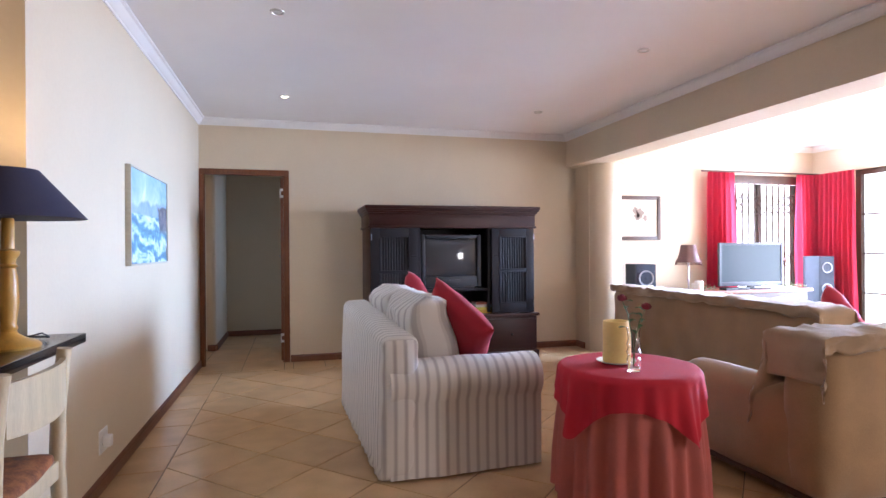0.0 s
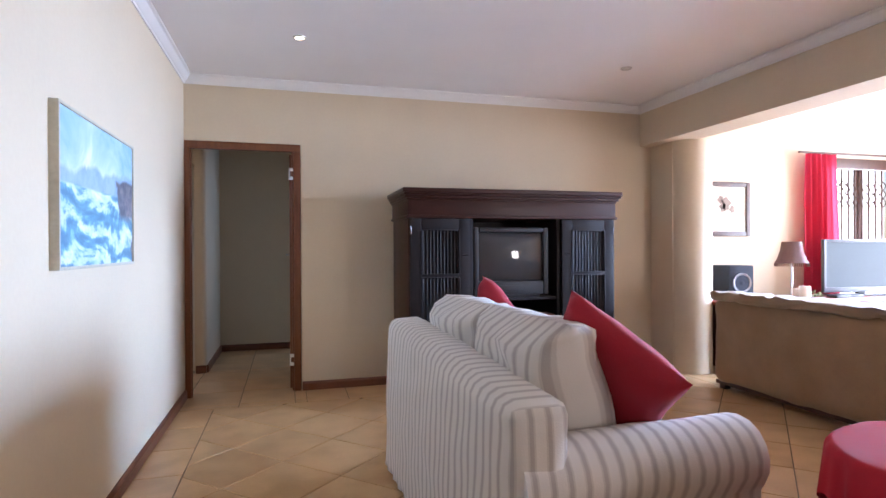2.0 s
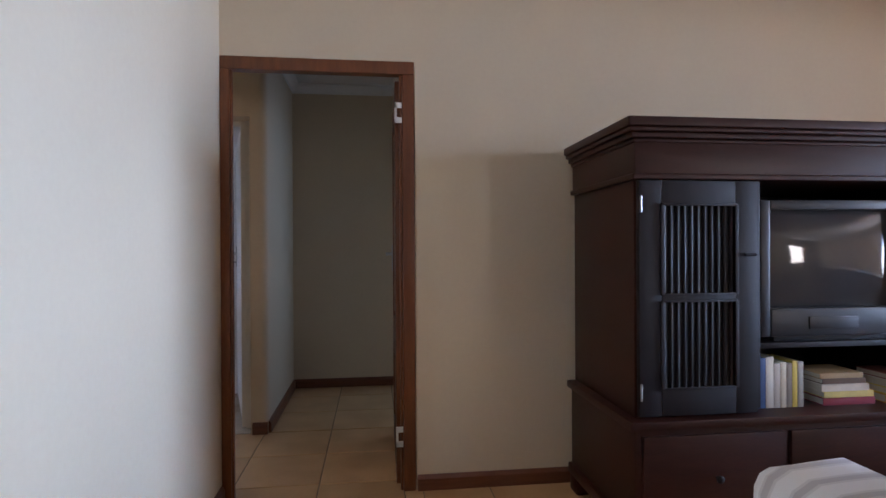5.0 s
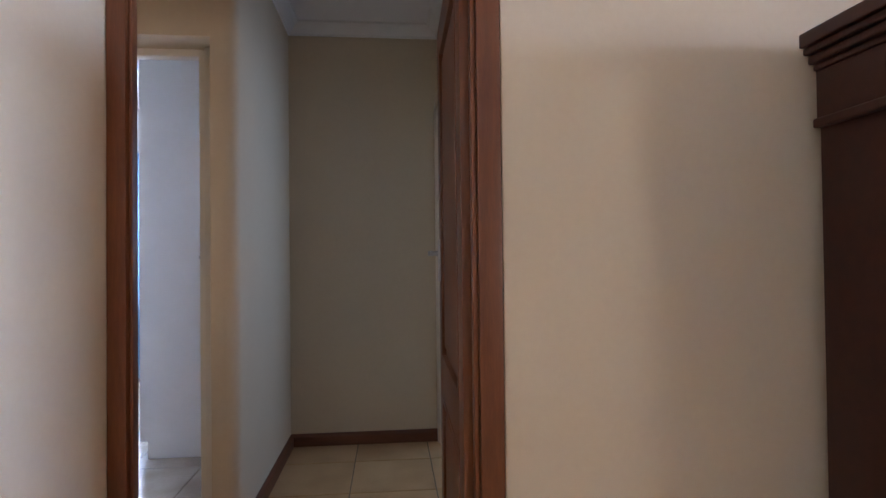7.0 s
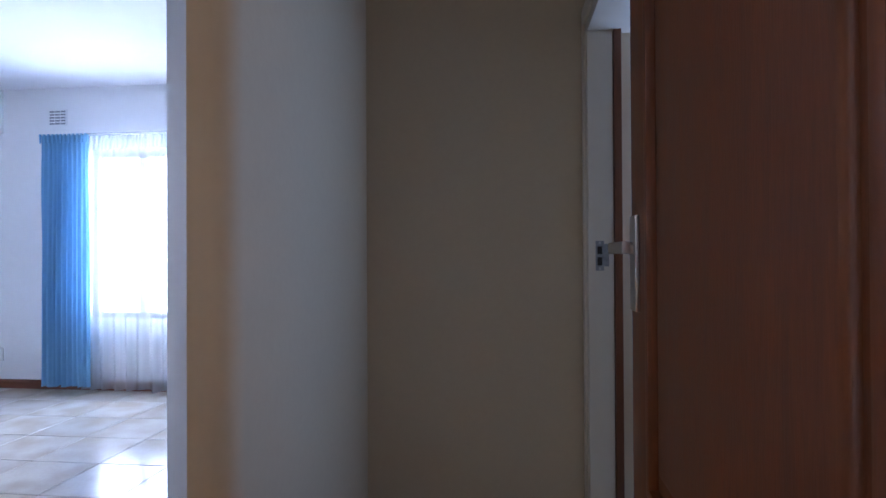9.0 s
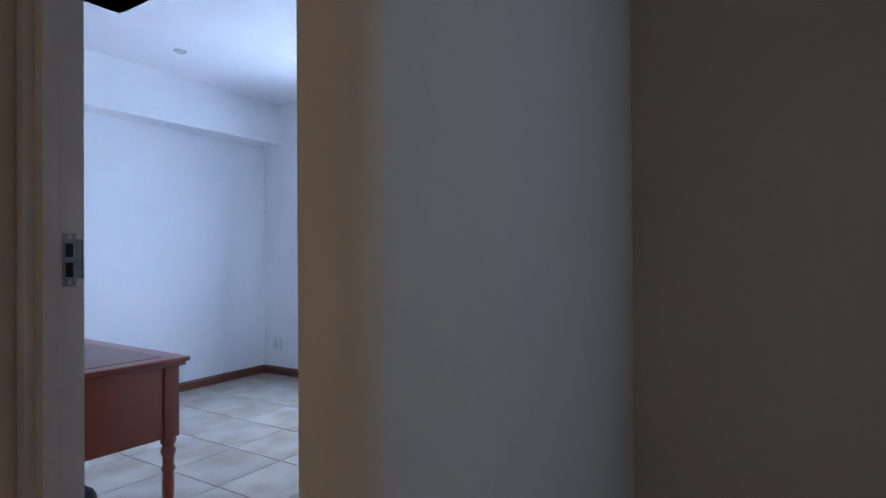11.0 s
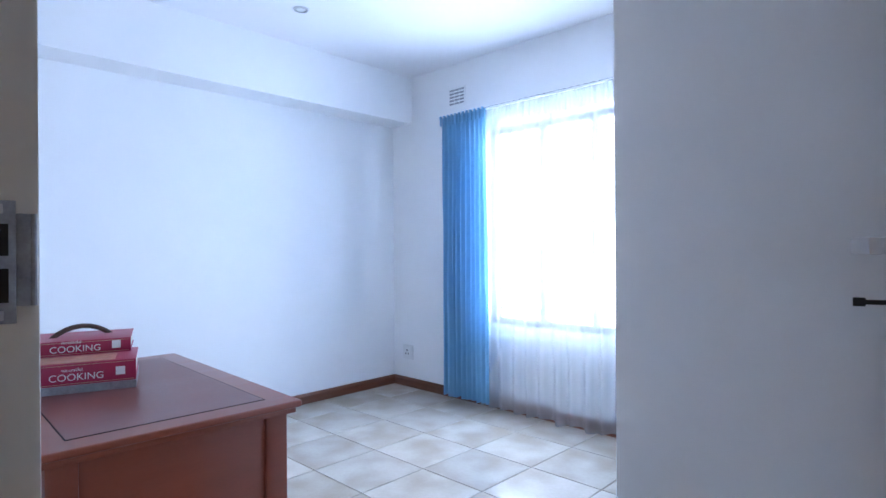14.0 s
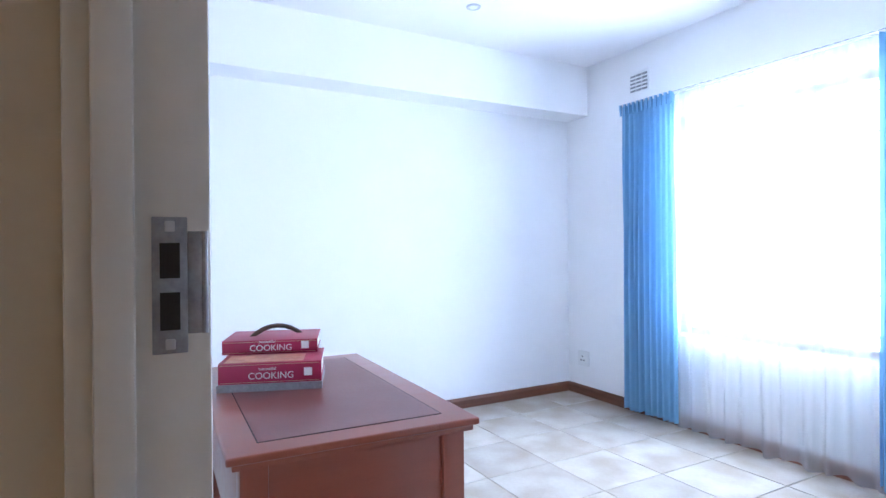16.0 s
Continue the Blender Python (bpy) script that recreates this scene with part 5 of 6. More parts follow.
def high_chair():
    c = thing("counter_chair", "pale wooden counter chair with a patterned seat", "chair", pose(0.30, -4.68, 0))
    for y in (-0.185, 0.185):
        b = bmesh.new()
        tube(b, [(0.03, y, 0), (0.0, y, 0.62), (0.005, y, 0.80), (0.022, y, 0.955)], [0.019, 0.021, 0.021, 0.020], 14)
        part("back_post", b, M_PALEWOOD, c, "", 60)
        b = bmesh.new()
        tube(b, [(-0.40, y, 0), (-0.385, y, 0.63)], [0.017, 0.020], 14)
        part("leg", b, M_PALEWOOD, c, "", 60)
    bm = bmesh.new()
    rows = []
    for i in range(13):
        u = -1 + i / 6
        x = 0.012 + 0.03 * (1 - u * u)
        rows.append([bm.verts.new((x + dx, u * 0.175, z)) for dx, z in ((0, 0.80 - 0.01 * (1 - u * u)), (0, 0.93), (0.016, 0.93), (0.016, 0.80 - 0.01 * (1 - u * u)))])
    for a, b in zip(rows, rows[1:]):
        for k in range(4):
            bm.faces.new((a[k], a[(k + 1) % 4], b[(k + 1) % 4], b[k]))
    bm.faces.new(rows[0])
    bm.faces.new(list(reversed(rows[-1])))
    part("back_slat", bm, M_PALEWOOD, c, "broad curved back board")
    part("seat_rail", boxes((-0.40, 0.0, -0.195, -0.165, 0.575, 0.63), (-0.40, 0.0, 0.165, 0.195, 0.575, 0.63), (-0.41, -0.38, -0.185, 0.185, 0.575, 0.63), (-0.02, 0.01, -0.185, 0.185, 0.575, 0.63), bevel=0.004), M_PALEWOOD, c)
    part("seat", soft_box(-0.40, 0.0, -0.18, 0.18, 0.61, 0.655, 0.018, 6, 0.012, 3), M_RUSH, c, "brown and orange patterned seat pad")
    for z, y in ((0.22, -0.185), (0.22, 0.185)):
        b = bmesh.new()
        tube(b, [(0.02, y, z), (-0.395, y, z)], 0.011, 10)
        part("stretcher", b, M_PALEWOOD, c)
    b = bmesh.new()
    tube(b, [(-0.395, -0.185, 0.30), (-0.395, 0.185, 0.30)], 0.012, 10)
    part("stretcher", b, M_PALEWOOD, c)
    return c


high_chair()

# ---- sunroom ----
pic = thing("flower_picture", "dark framed flower print on the sunroom wall", "picture", pose(5.32, NORTH, 1.62))
part("picture_frame", boxes((-0.33, -0.28, -0.025, 0, -0.29, 0.29), (0.28, 0.33, -0.025, 0, -0.29, 0.29), (-0.28, 0.28, -0.025, 0, 0.24, 0.29), (-0.28, 0.28, -0.025, 0, -0.29, -0.24), bevel=0.006), M_WINWOOD, pic, "dark wooden frame")
part("mount", boxes((-0.28, 0.28, -0.012, -0.002, -0.24, 0.24)), surface("cream_mount", (0.62, 0.54, 0.42), 0.6, vary=0.08, scale=8, bump=0), pic, "cream mount")
fb = bmesh.new()
for cx, cz, r in ((0.02, 0.06, 0.07), (-0.05, 0.10, 0.045), (0.10, 0.0, 0.04), (-0.02, 0.02, 0.05)):
    fb.faces.new([fb.verts.new((cx + r * (0.8 + 0.3 * math.sin(5 * a + cx * 40)) * math.cos(a), -0.0135, cz + r * math.sin(a))) for a in [k * math.tau / 18 for k in range(18)]])
for x in (-0.04, 0.0, 0.05):
    box(fb, x - 0.003, x + 0.003, -0.0135, -0.0125, -0.15, 0.04)
part("flower_print", fb, surface("faded_print_ink", (0.30, 0.22, 0.17), 0.7, vary=0.2, bump=0), pic, "faded brown flower heads on stems")

bench = thing("tv_bench", "long low sideboard under the sunroom window", "sideboard", pose(4.75, -0.62, 0))
part("bench_top", boxes((0, 2.75, 0, 0.52, 0.655, 0.69), bevel=0.006), M_DESK, bench, "polished red-brown top board")
part("bench_body", boxes((0.05, 2.70, 0.04, 0.5, 0.06, 0.655), bevel=0.004), M_CAB, bench)
for x in (0.06, 2.60):
    part("foot", boxes((x, x + 0.08, 0.05, 0.13, 0, 0.062), bevel=0.006), M_CAB, bench)


def loudspeaker(at, w, d, h, drivers, label):
    s = thing("loudspeaker", label, "speaker", at, "loudspeakers")
    part("speaker_box", boxes((-w / 2, w / 2, 0, d, 0, h), bevel=0.006), M_SPEAKER, s)
    part("front_baffle", boxes((-w / 2 + 0.006, w / 2 - 0.006, -0.008, 0.0, 0.008, h - 0.008), bevel=0.003), M_SPEAKER, s, "dark grey front panel")
    for z, r in drivers:
        dr = part("driver_ring", turned([(r * 0.86, 0.0), (r * 0.88, 0.01), (r, 0.012), (r * 1.02, 0.0)], n=28), M_DULL, s)
        dr.matrix_local = pose(0, -0.008, z, 90)
        cn = part("driver_cone", turned([(r * 0.8, 0.006), (r * 0.3, -0.004), (r * 0.28, 0.006), (0.0001, 0.012)], n=28), M_SPEAKER, s)
        cn.matrix_local = pose(0, -0.0085, z, 90)
    return s


loudspeaker(pose(5.12, -0.45, 0.69, 0, 0, -8), 0.26, 0.28, 0.34, [(0.17, 0.095)], "dark bookshelf loudspeaker with a round cone")
loudspeaker(pose(7.86, -0.50, 0.0, 0, 0, -12), 0.21, 0.34, 1.10, [(0.95, 0.07), (0.66, 0.075), (0.34, 0.085)], "tall grey floor loudspeaker with three cones")
loudspeaker(pose(7.42, -0.80, 0.0, 0, 0, -12), 0.30, 0.30, 0.42, [(0.21, 0.12)], "low grey subwoofer with a round cone")

lcd = thing("flat_television", "wide flat television standing on the sideboard", "television", pose(6.72, -0.40, 0.69, 0, 0, -6))
part("bezel", boxes((-0.46, -0.43, -0.02, 0.02, 0.035, 0.60), (0.43, 0.46, -0.02, 0.02, 0.035, 0.60), (-0.43, 0.43, -0.02, 0.02, 0.57, 0.60), (-0.43, 0.43, -0.02, 0.02, 0.035, 0.09), bevel=0.005), M_SILVER, lcd, "glossy thin surround")
part("panel", boxes((-0.43, 0.43, -0.010, 0.03, 0.09, 0.57)), M_LCD, lcd, "glossy dark panel mirroring the room")
part("stand", boxes((-0.22, 0.22, -0.10, 0.10, 0, 0.016), (-0.05, 0.05, -0.02, 0.02, 0.016, 0.05), bevel=0.004), M_PLASTIC, lcd)


def fringe_lamp(x, y, s=1.0):
    l = thing("fringed_lamp", "small lamp with a mauve fringed bell shade", "lamp", pose(x, y, 0.69), "fringed lamps on the sideboard")
    part("stem", turned([(0.06, 0), (0.055, 0.012), (0.012, 0.03), (0.010, 0.12), (0.016, 0.14), (0.009, 0.16), (0.009, 0.40)], n=20), M_METAL, l, "slim metal stem")
    mat = surface("mauve_shade_cloth", (0.16, 0.085, 0.075), 0.85, vary=0.12, scale=20, fine=200, bump=0.2)
    part("shade", turned([(0.15, 0.36), (0.125, 0.40), (0.10, 0.48), (0.085, 0.575), (0.082, 0.575), (0.097, 0.48), (0.122, 0.40), (0.147, 0.36)], n=28, wave=lambda a, z: 1 + 0.03 * math.cos(8 * a)), mat, l, "mauve bell-shaped cloth shade")
    fb = bmesh.new()
    for k in range(48):
        a = math.tau * k / 48
        tube(fb, [(0.149 * math.cos(a), 0.149 * math.sin(a), 0.362), (0.152 * math.cos(a), 0.152 * math.sin(a), 0.325)], 0.004, 4)
    part("fringe", fb, mat, l)
    return l


fringe_lamp(5.69, -0.50)
fringe_lamp(7.18, -0.30)
for x, y, h in ((5.80, -0.55, 0.13), (5.86, -0.42, 0.09)):
    thing("pillar_candle", "ivory pillar candle on the sideboard", "candle", pose(x, y, 0.69), "ivory candles", turned([(0.05, 0), (0.052, 0.005), (0.051, h - 0.005), (0.047, h), (0.0001, h - 0.006)], n=24), M_WAX_WHITE)


M_PALELEAF = surface("pale_garland_leaf", (0.30, 0.36, 0.20), 0.7, vary=0.35, scale=40, fine=120, bump=0.1)


def greenery(x, y, w, label, seed):
    rnd3 = random.Random(seed)
    bm = bmesh.new()
    for _ in range(170):
        a, r, z = rnd3.uniform(0, 6.28), rnd3.uniform(0, 1) ** 0.6, rnd3.uniform(0.0, 1)
        p = Vector((w * r * math.cos(a), 0.5 * w * r * math.sin(a), 0.004 + 0.075 * z * (1 - r * 0.6)))
        d = Vector((rnd3.uniform(-1, 1), rnd3.uniform(-1, 1), rnd3.uniform(0.1, 0.8))).normalized() * rnd3.uniform(0.02, 0.035)
        s = d.cross(Vector((0, 0, 1))).normalized() * 0.008
        bm.faces.new([bm.verts.new(q) for q in (p, p + d * 0.5 + s, p + d, p + d * 0.5 - s)])
    return thing("greenery", label, "plant", pose(x, y, 0.69), "garlands on the sideboard", bm, M_PALELEAF, 180)


greenery(5.98, -0.46, 0.16, "pale green artificial garland beside the candles", 2)
greenery(7.28, -0.50, 0.20, "pale green artificial garland beside the television", 3)
for k, x in enumerate((6.25, 6.45)):
    thing("set_top_box", "flat dark media box on the sideboard", "media box", pose(x, -0.60 + 0.02 * k, 0.69), "media boxes", boxes((-0.09, 0.09, 0, 0.12, 0.0, 0.03), bevel=0.004), M_PLASTIC)

ct = thing("coffee_table", "low table under a red cloth in the sunroom", "table", pose(6.2, -2.0, 0))
part("tabletop", boxes((-0.5, 0.5, -0.35, 0.35, 0.40, 0.44), bevel=0.01), M_WINWOOD, ct)
for x in (-0.44, 0.38):
    for y in (-0.3, 0.24):
        part("leg", boxes((x, x + 0.06, y, y + 0.06, 0, 0.40), bevel=0.005), M_WINWOOD, ct)
thing("table_cover", "plain red cloth over the coffee table", "tablecloth", pose(6.2, -2.0, 0), "", soft_box(-0.52, 0.52, -0.37, 0.37, 0.20, 0.455, 0.02, 6, 0.0, 1, 6, 0.006), M_RED_CLOTH)
scatter_cushion(Matrix.Translation((5.05, -3.02, 0.66)) @ pose(0, 0, 0, 70, 0, 60) @ pose(0, 0, 0, 0, 0, 45), 0.42, "plain red cushion on the tan sofa", 8)


def red_curtain(x0, x1, label, seed, at=None):
    c = thing("red_curtain", label, "curtain", at or Matrix(), "red curtains")
    part("cloth", drape(bmesh.new(), x0, x1, 0.02, 2.24, -0.13, max(5, int((x1 - x0) * 15)), 0.042, seed=seed), M_REDCURT, c, "", 80)
    return c


red_curtain(6.30, 6.72, "hanging red curtain beside the sunroom doors", 3)
red_curtain(7.78, 8.12, "hanging red curtain in the sunroom corner", 4)
red_curtain(0.12, 0.72, "hanging red curtain on the sunroom's side wall", 6, pose(EAST, 0, 0, 0, 0, -90))
rail = bmesh.new()
tube(rail, [(6.2, -0.13, 2.25), (8.15, -0.13, 2.25)], 0.012, 10)
thing("curtain_rail", "thin dark curtain rail over the sunroom doors", "curtain rail", Matrix(), "", rail, M_WINWOOD)
structure("pelmet", boxes((6.60, 8.0, -0.05, 0.0, 2.10, 2.22), bevel=0.004), M_WINWOOD, "dark wooden pelmet board over the doors")


def trellis():
    """A sliding security gate: uprights in pairs and crossed flat links at the top and middle."""
    g = thing("security_gate", "dark steel trellis security gate in the doorway", "security gate", pose(6.68, 0.02, 0.05))
    n = 13
    w = 1.24
    for k in range(n):
        part("upright", boxes((k * w / (n - 1) - 0.009, k * w / (n - 1) + 0.009, -0.006, 0.006, 0, 2.1)), M_WINWOOD, g)
    for z in (1.62, 1.72, 1.82, 0.9, 1.0):
        lb = bmesh.new()
        for k in range(n - 1):
            x0, x1 = k * w / (n - 1), (k + 1) * w / (n - 1)
            tube(lb, [(x0, -0.010, z), (x1, -0.010, z + 0.10)], 0.008, 4)
            tube(lb, [(x0, -0.016, z + 0.10), (x1, -0.016, z)], 0.008, 4)
        part("lattice_link", lb, M_WINWOOD, g)
    return g


trellis()

# ---- bedroom ----
blue = thing("blue_curtain", "plain blue pleated curtain hanging to the floor", "curtain", Matrix(), "blue curtains")
part("cloth", drape(bmesh.new(), -3.26, -2.83, 0.055, 2.16, 4.11, 10, 0.024, pinch=0.7, spread=0.03, seed=2, hem=0.02), M_BLUE, blue, "", 80)
for k in range(12):
    hb = bmesh.new()
    tube(hb, [(-3.25 + k * 0.0375, 4.085, 2.09), (-3.25 + k * 0.0375, 4.083, 2.165)], [0.007, 0.010], 6)
    part("pinch_pleat", hb, M_BLUE, blue)
blue2 = thing("blue_curtain", "blue pleated curtain at the window's far side", "curtain", Matrix(), "blue curtains")
part("cloth", drape(bmesh.new(), -1.715, -1.40, 0.055, 2.16, 4.11, 6, 0.032, pinch=0.7, spread=0.03, seed=5, hem=0.02), M_BLUE, blue2, "", 80)
net = thing("sheer_curtain", "white sheer net curtain hanging over the window", "curtain", Matrix())
part("cloth", drape(bmesh.new(), -2.92, -1.62, 0.02, 2.16, 4.165, 12, 0.030, nz=16, pinch=0.5, spread=0.03, seed=7, hem=0.02), M_SHEER, net, "", 80)
part("heading_frill", drape(bmesh.new(), -2.90, -1.60, 2.04, 2.18, 4.15, 26, 0.012, nz=3, seed=9), M_SHEER, net, "gathered frill along the top", 80)
rail = bmesh.new()
tube(rail, [(-3.30, 4.14, 2.165), (-1.35, 4.14, 2.165)], 0.008, 8)
thing("curtain_rail", "thin white curtain rail over the window", "curtain rail", Matrix(), "", rail, M_WPLASTIC)

vent = thing("air_vent", "white air brick grille high on the wall", "air vent", pose(-3.22, BN, 2.345))
part("backing", boxes((-0.085, 0.085, -0.006, 0, -0.075, 0.075), bevel=0.003), M_WHITE_WALL, vent)
for r in range(5):
    for k in range(3):
        x, z = -0.075 + k * 0.052, -0.062 + r * 0.026
        part("slot", boxes((x, x + 0.044, -0.0085, -0.0062, z, z + 0.014)), M_DULL, vent, "narrow dark slot")

ward = thing("wardrobe", "white built-in wardrobe with a plain end panel", "wardrobe", pose(0, 0, 0))
part("end_panel", boxes((-0.80, R_JAMB - 0.006, 2.03, 2.052, 0.10, BCEIL - 0.002), (-0.755, R_JAMB - 0.006, 2.03, 2.052, 0.0, 0.10)), M_DOOR_WHITE, ward, "smooth white end panel")
part("toe_board", boxes((-0.755, -0.74, 2.052, BN - 0.02, 0.0, 0.10)), M_DOOR_WHITE, ward)
for k in range(3):
    y0 = 2.054 + k * 0.72
    d = part("wardrobe_door", boxes((-0.80, -0.78, y0, y0 + 0.715, 0.11, BCEIL - 0.01), bevel=0.002), M_DOOR_WHITE, ward)
    hb = bmesh.new()
    tube(hb, [(-0.806, y0 + 0.6, 1.0), (-0.806, y0 + 0.6, 1.12)], 0.005, 8)
    part("handle", hb, M_METAL, d)


def writing_desk():
    """Mahogany desk with a leather-topped writing surface on turned legs."""
    d = thing("writing_desk", "polished mahogany writing desk with a red leather inlay", "desk", pose(-1.626, 1.868, 0, 0, 0, 178.2))
    # local x runs away from the doorway side, y towards the wall
    LX2, LY2, H = 0.985, 0.60, 0.755
    tp = bmesh.new()
    box(tp, 0, LX2, 0, LY2, H - 0.018, H, 0.006, 3)
    box(tp, 0.012, LX2 - 0.012, 0.012, LY2 - 0.012, H - 0.034, H - 0.018, 0.005, 2)
    part("desktop", tp, M_DESK, d, "moulded mahogany top")
    part("leather_inlay", boxes((0.075, LX2 - 0.075, 0.075, LY2 - 0.075, H, H + 0.0015)), M_LEATHER, d, "dark red tooled leather writing surface")
    part("gilt_line", boxes((0.072, LX2 - 0.072, 0.072, 0.0745, H, H + 0.001), (0.072, LX2 - 0.072, LY2 - 0.0745, LY2 - 0.072, H, H + 0.001), (0.072, 0.0745, 0.0745, LY2 - 0.0745, H, H + 0.001), (LX2 - 0.0745, LX2 - 0.072, 0.0745, LY2 - 0.0745, H, H + 0.001)), M_DARK, d, "thin dark tooled border")
    part("apron", boxes((0.04, 0.058, 0.06, LY2 - 0.06, 0.44, H - 0.034), bevel=0.002), M_DESK, d)
    part("apron", boxes((LX2 - 0.058, LX2 - 0.04, 0.06, LY2 - 0.06, 0.44, H - 0.034), bevel=0.002), M_DESK, d)
    part("apron", boxes((0.06, LX2 - 0.06, 0.04, 0.058, 0.44, H - 0.034), bevel=0.002), M_DESK, d)
    part("apron", boxes((0.06, LX2 - 0.06, LY2 - 0.058, LY2 - 0.04, 0.44, H - 0.034), bevel=0.002), M_DESK, d)
    for x in (0.06, LX2 - 0.06):
        for y in (0.06, LY2 - 0.06):
            lb = boxes((x - 0.03, x + 0.03, y - 0.03, y + 0.03, 0.44, H - 0.034), bevel=0.004)
            lathe(lb, [(0.012, 0.0), (0.016, 0.015), (0.014, 0.06), (0.02, 0.14), (0.024, 0.25), (0.021, 0.30), (0.028, 0.315), (0.021, 0.33), (0.022, 0.36), (0.03, 0.385), (0.022, 0.405), (0.030, 0.42), (0.030, 0.44)], x, y, 20)
            part("leg", lb, M_DESK, d, "square-topped turned leg")
    return d


writing_desk()


def lettering(body, size, at, material, parent, name="lettering"):
    cu = bpy.data.curves.new(name, "FONT")
    cu.body, cu.size, cu.extrude, cu.align_x = body, size, 0.0003, "LEFT"
    tmp = bpy.data.objects.new(name, cu)
    scene.collection.objects.link(tmp)
    dg = bpy.context.evaluated_depsgraph_get()
    me = bpy.data.meshes.new_from_object(tmp.evaluated_get(dg))
    bpy.data.objects.remove(tmp)
    me.materials.clear()
    me.materials.append(material)
    ob = new(name, me)
    ob.parent = parent
    ob.matrix_local = at
    return ob


def cook_book(at, th, label, full=True):
    """A thick lying box volume: local x along the spine, y into the book; the spine faces -y."""
    b = thing("cookbook", label, "book", at, "cookbooks on the desk")
    L, D = 0.30, 0.225
    part("cover", boxes((0, L, 0, D, 0, 0.003), (0, L, 0, D, th - 0.003, th), (0, L, 0, 0.004, 0.003, th - 0.003), bevel=0.001), M_BOOK_RED, b, "crimson cover")
    part("pages", boxes((0.004, L - 0.004, 0.004, D - 0.004, 0.003, th - 0.003)), M_PAPER, b)
    lettering("COOKING", 0.028, pose(0.085, -0.0006, th * 0.22, 90), M_WPLASTIC, b)
    lettering("successful", 0.013, pose(0.115, -0.0006, th * 0.22 + 0.026, 90), M_WPLASTIC, b)
    part("spine_emblem", boxes((0.248, 0.272, -0.0008, 0.0, th * 0.3, th * 0.3 + 0.024)), M_WPLASTIC, b, "small pale square")
    part("spine_border", boxes((0.006, L - 0.006, -0.0006, 0.0, 0.004, 0.005), (0.006, L - 0.006, -0.0006, 0.0, th - 0.006, th - 0.005)), M_PALEWOOD, b)
    return b


B0 = pose(-2.206, 1.316, 0.7575, 0, 0, 71)
low = thing("book", "flat grey book under the cookbooks", "book", B0 @ pose(0, 0, 0), "cookbooks on the desk")
part("cover", boxes((0.0, 0.305, 0, 0.24, 0, 0.003), (0.0, 0.305, 0, 0.24, 0.019, 0.022), (0.0, 0.305, 0.0, 0.003, 0.003, 0.019)), M_DULL, low, "worn grey cover")
part("pages", boxes((0.004, 0.30, 0.003, 0.235, 0.003, 0.019)), M_PAPER, low)
cook_book(B0 @ pose(0.004, 0.004, 0.0225), 0.062, "thick crimson cookbook lying flat on the desk")
cook_book(B0 @ pose(-0.015, 0.15, 0.085), 0.044, "second crimson cookbook lying behind the first")
part("cover_photo", boxes((0.02, 0.25, 0.01, 0.12, 0.0, 0.0012)), surface("food_photo", (0.45, 0.10, 0.06), 0.35, vary=0.4, scale=18, second=(0.60, 0.35, 0.22), bump=0), low, "food photograph").location.z = 0.0855 + 0.0
hoop = bmesh.new()
tube(hoop, [(-2.42, 1.538 - 0.135 * math.cos(math.pi * k / 18), 0.757 + 0.16 * math.sin(math.pi * k / 18)) for k in range(19)], 0.008, 10)
thing("cane_handle", "bent brown cane handle rising behind the cookbooks", "basket handle", Matrix(), "", hoop, M_WINWOOD)
bag = thing("black_bag", "small black bag standing on the floor under the desk", "bag", pose(-1.97, 1.56, 0.0), "", soft_box(-0.08, 0.08, -0.12, 0.10, 0.0, 0.25, 0.04, 6, 0.01, 3), M_DARK)

# ---- tiled washroom at the lobby's west end ----
mir = thing("wall_mirror", "brown wooden framed mirror above the tiles", "mirror", pose(-1.30, STUB_Y + 0.025, 1.16))
part("mirror_frame", boxes((-0.52, -0.47, -0.03, 0, 0, 0.52), (-0.05, 0.0, -0.03, 0, 0, 0.52), (-0.47, -0.05, -0.03, 0, 0.47, 0.52), (-0.47, -0.05, -0.03, 0, 0, 0.05), bevel=0.006), M_DOOR_WOOD, mir, "brown moulded frame")
part("glass", boxes((-0.47, -0.05, -0.012, -0.004, 0.05, 0.47)), M_MIRROR, mir)
tr = thing("towel_rail", "wooden towel rail with rounded end brackets", "towel rail", pose(-1.20, STUB_Y + 0.013, 1.05))
part("bracket", boxes((-0.03, 0.03, -0.03, 0, -0.05, 0.04), bevel=0.010), M_DOOR_WOOD, tr, "varnished wooden bracket")
b = bmesh.new()
tube(b, [(0.012, -0.06, 0), (-0.6, -0.06, 0)], 0.012, 12)
part("rail", b, M_DOOR_WOOD, tr)
b = bmesh.new()
tube(b, [(0, -0.02, 0), (0, -0.06, 0), (0, -0.075, 0), (0, -0.085, 0)], [0.014, 0.014, 0.012, 0.004], 12)
part("finial", b, M_DULL, tr, "small dull metal tip")
tw = soft_box(-1.72, -1.26, 0.89, 0.945, 0.42, 1.07, 0.02, 8, 0.004, 2, 7, 0.01)
thing("towel", "grey bath towel hanging on the rail", "towel", Matrix(), "", tw, M_TOWEL, 60)

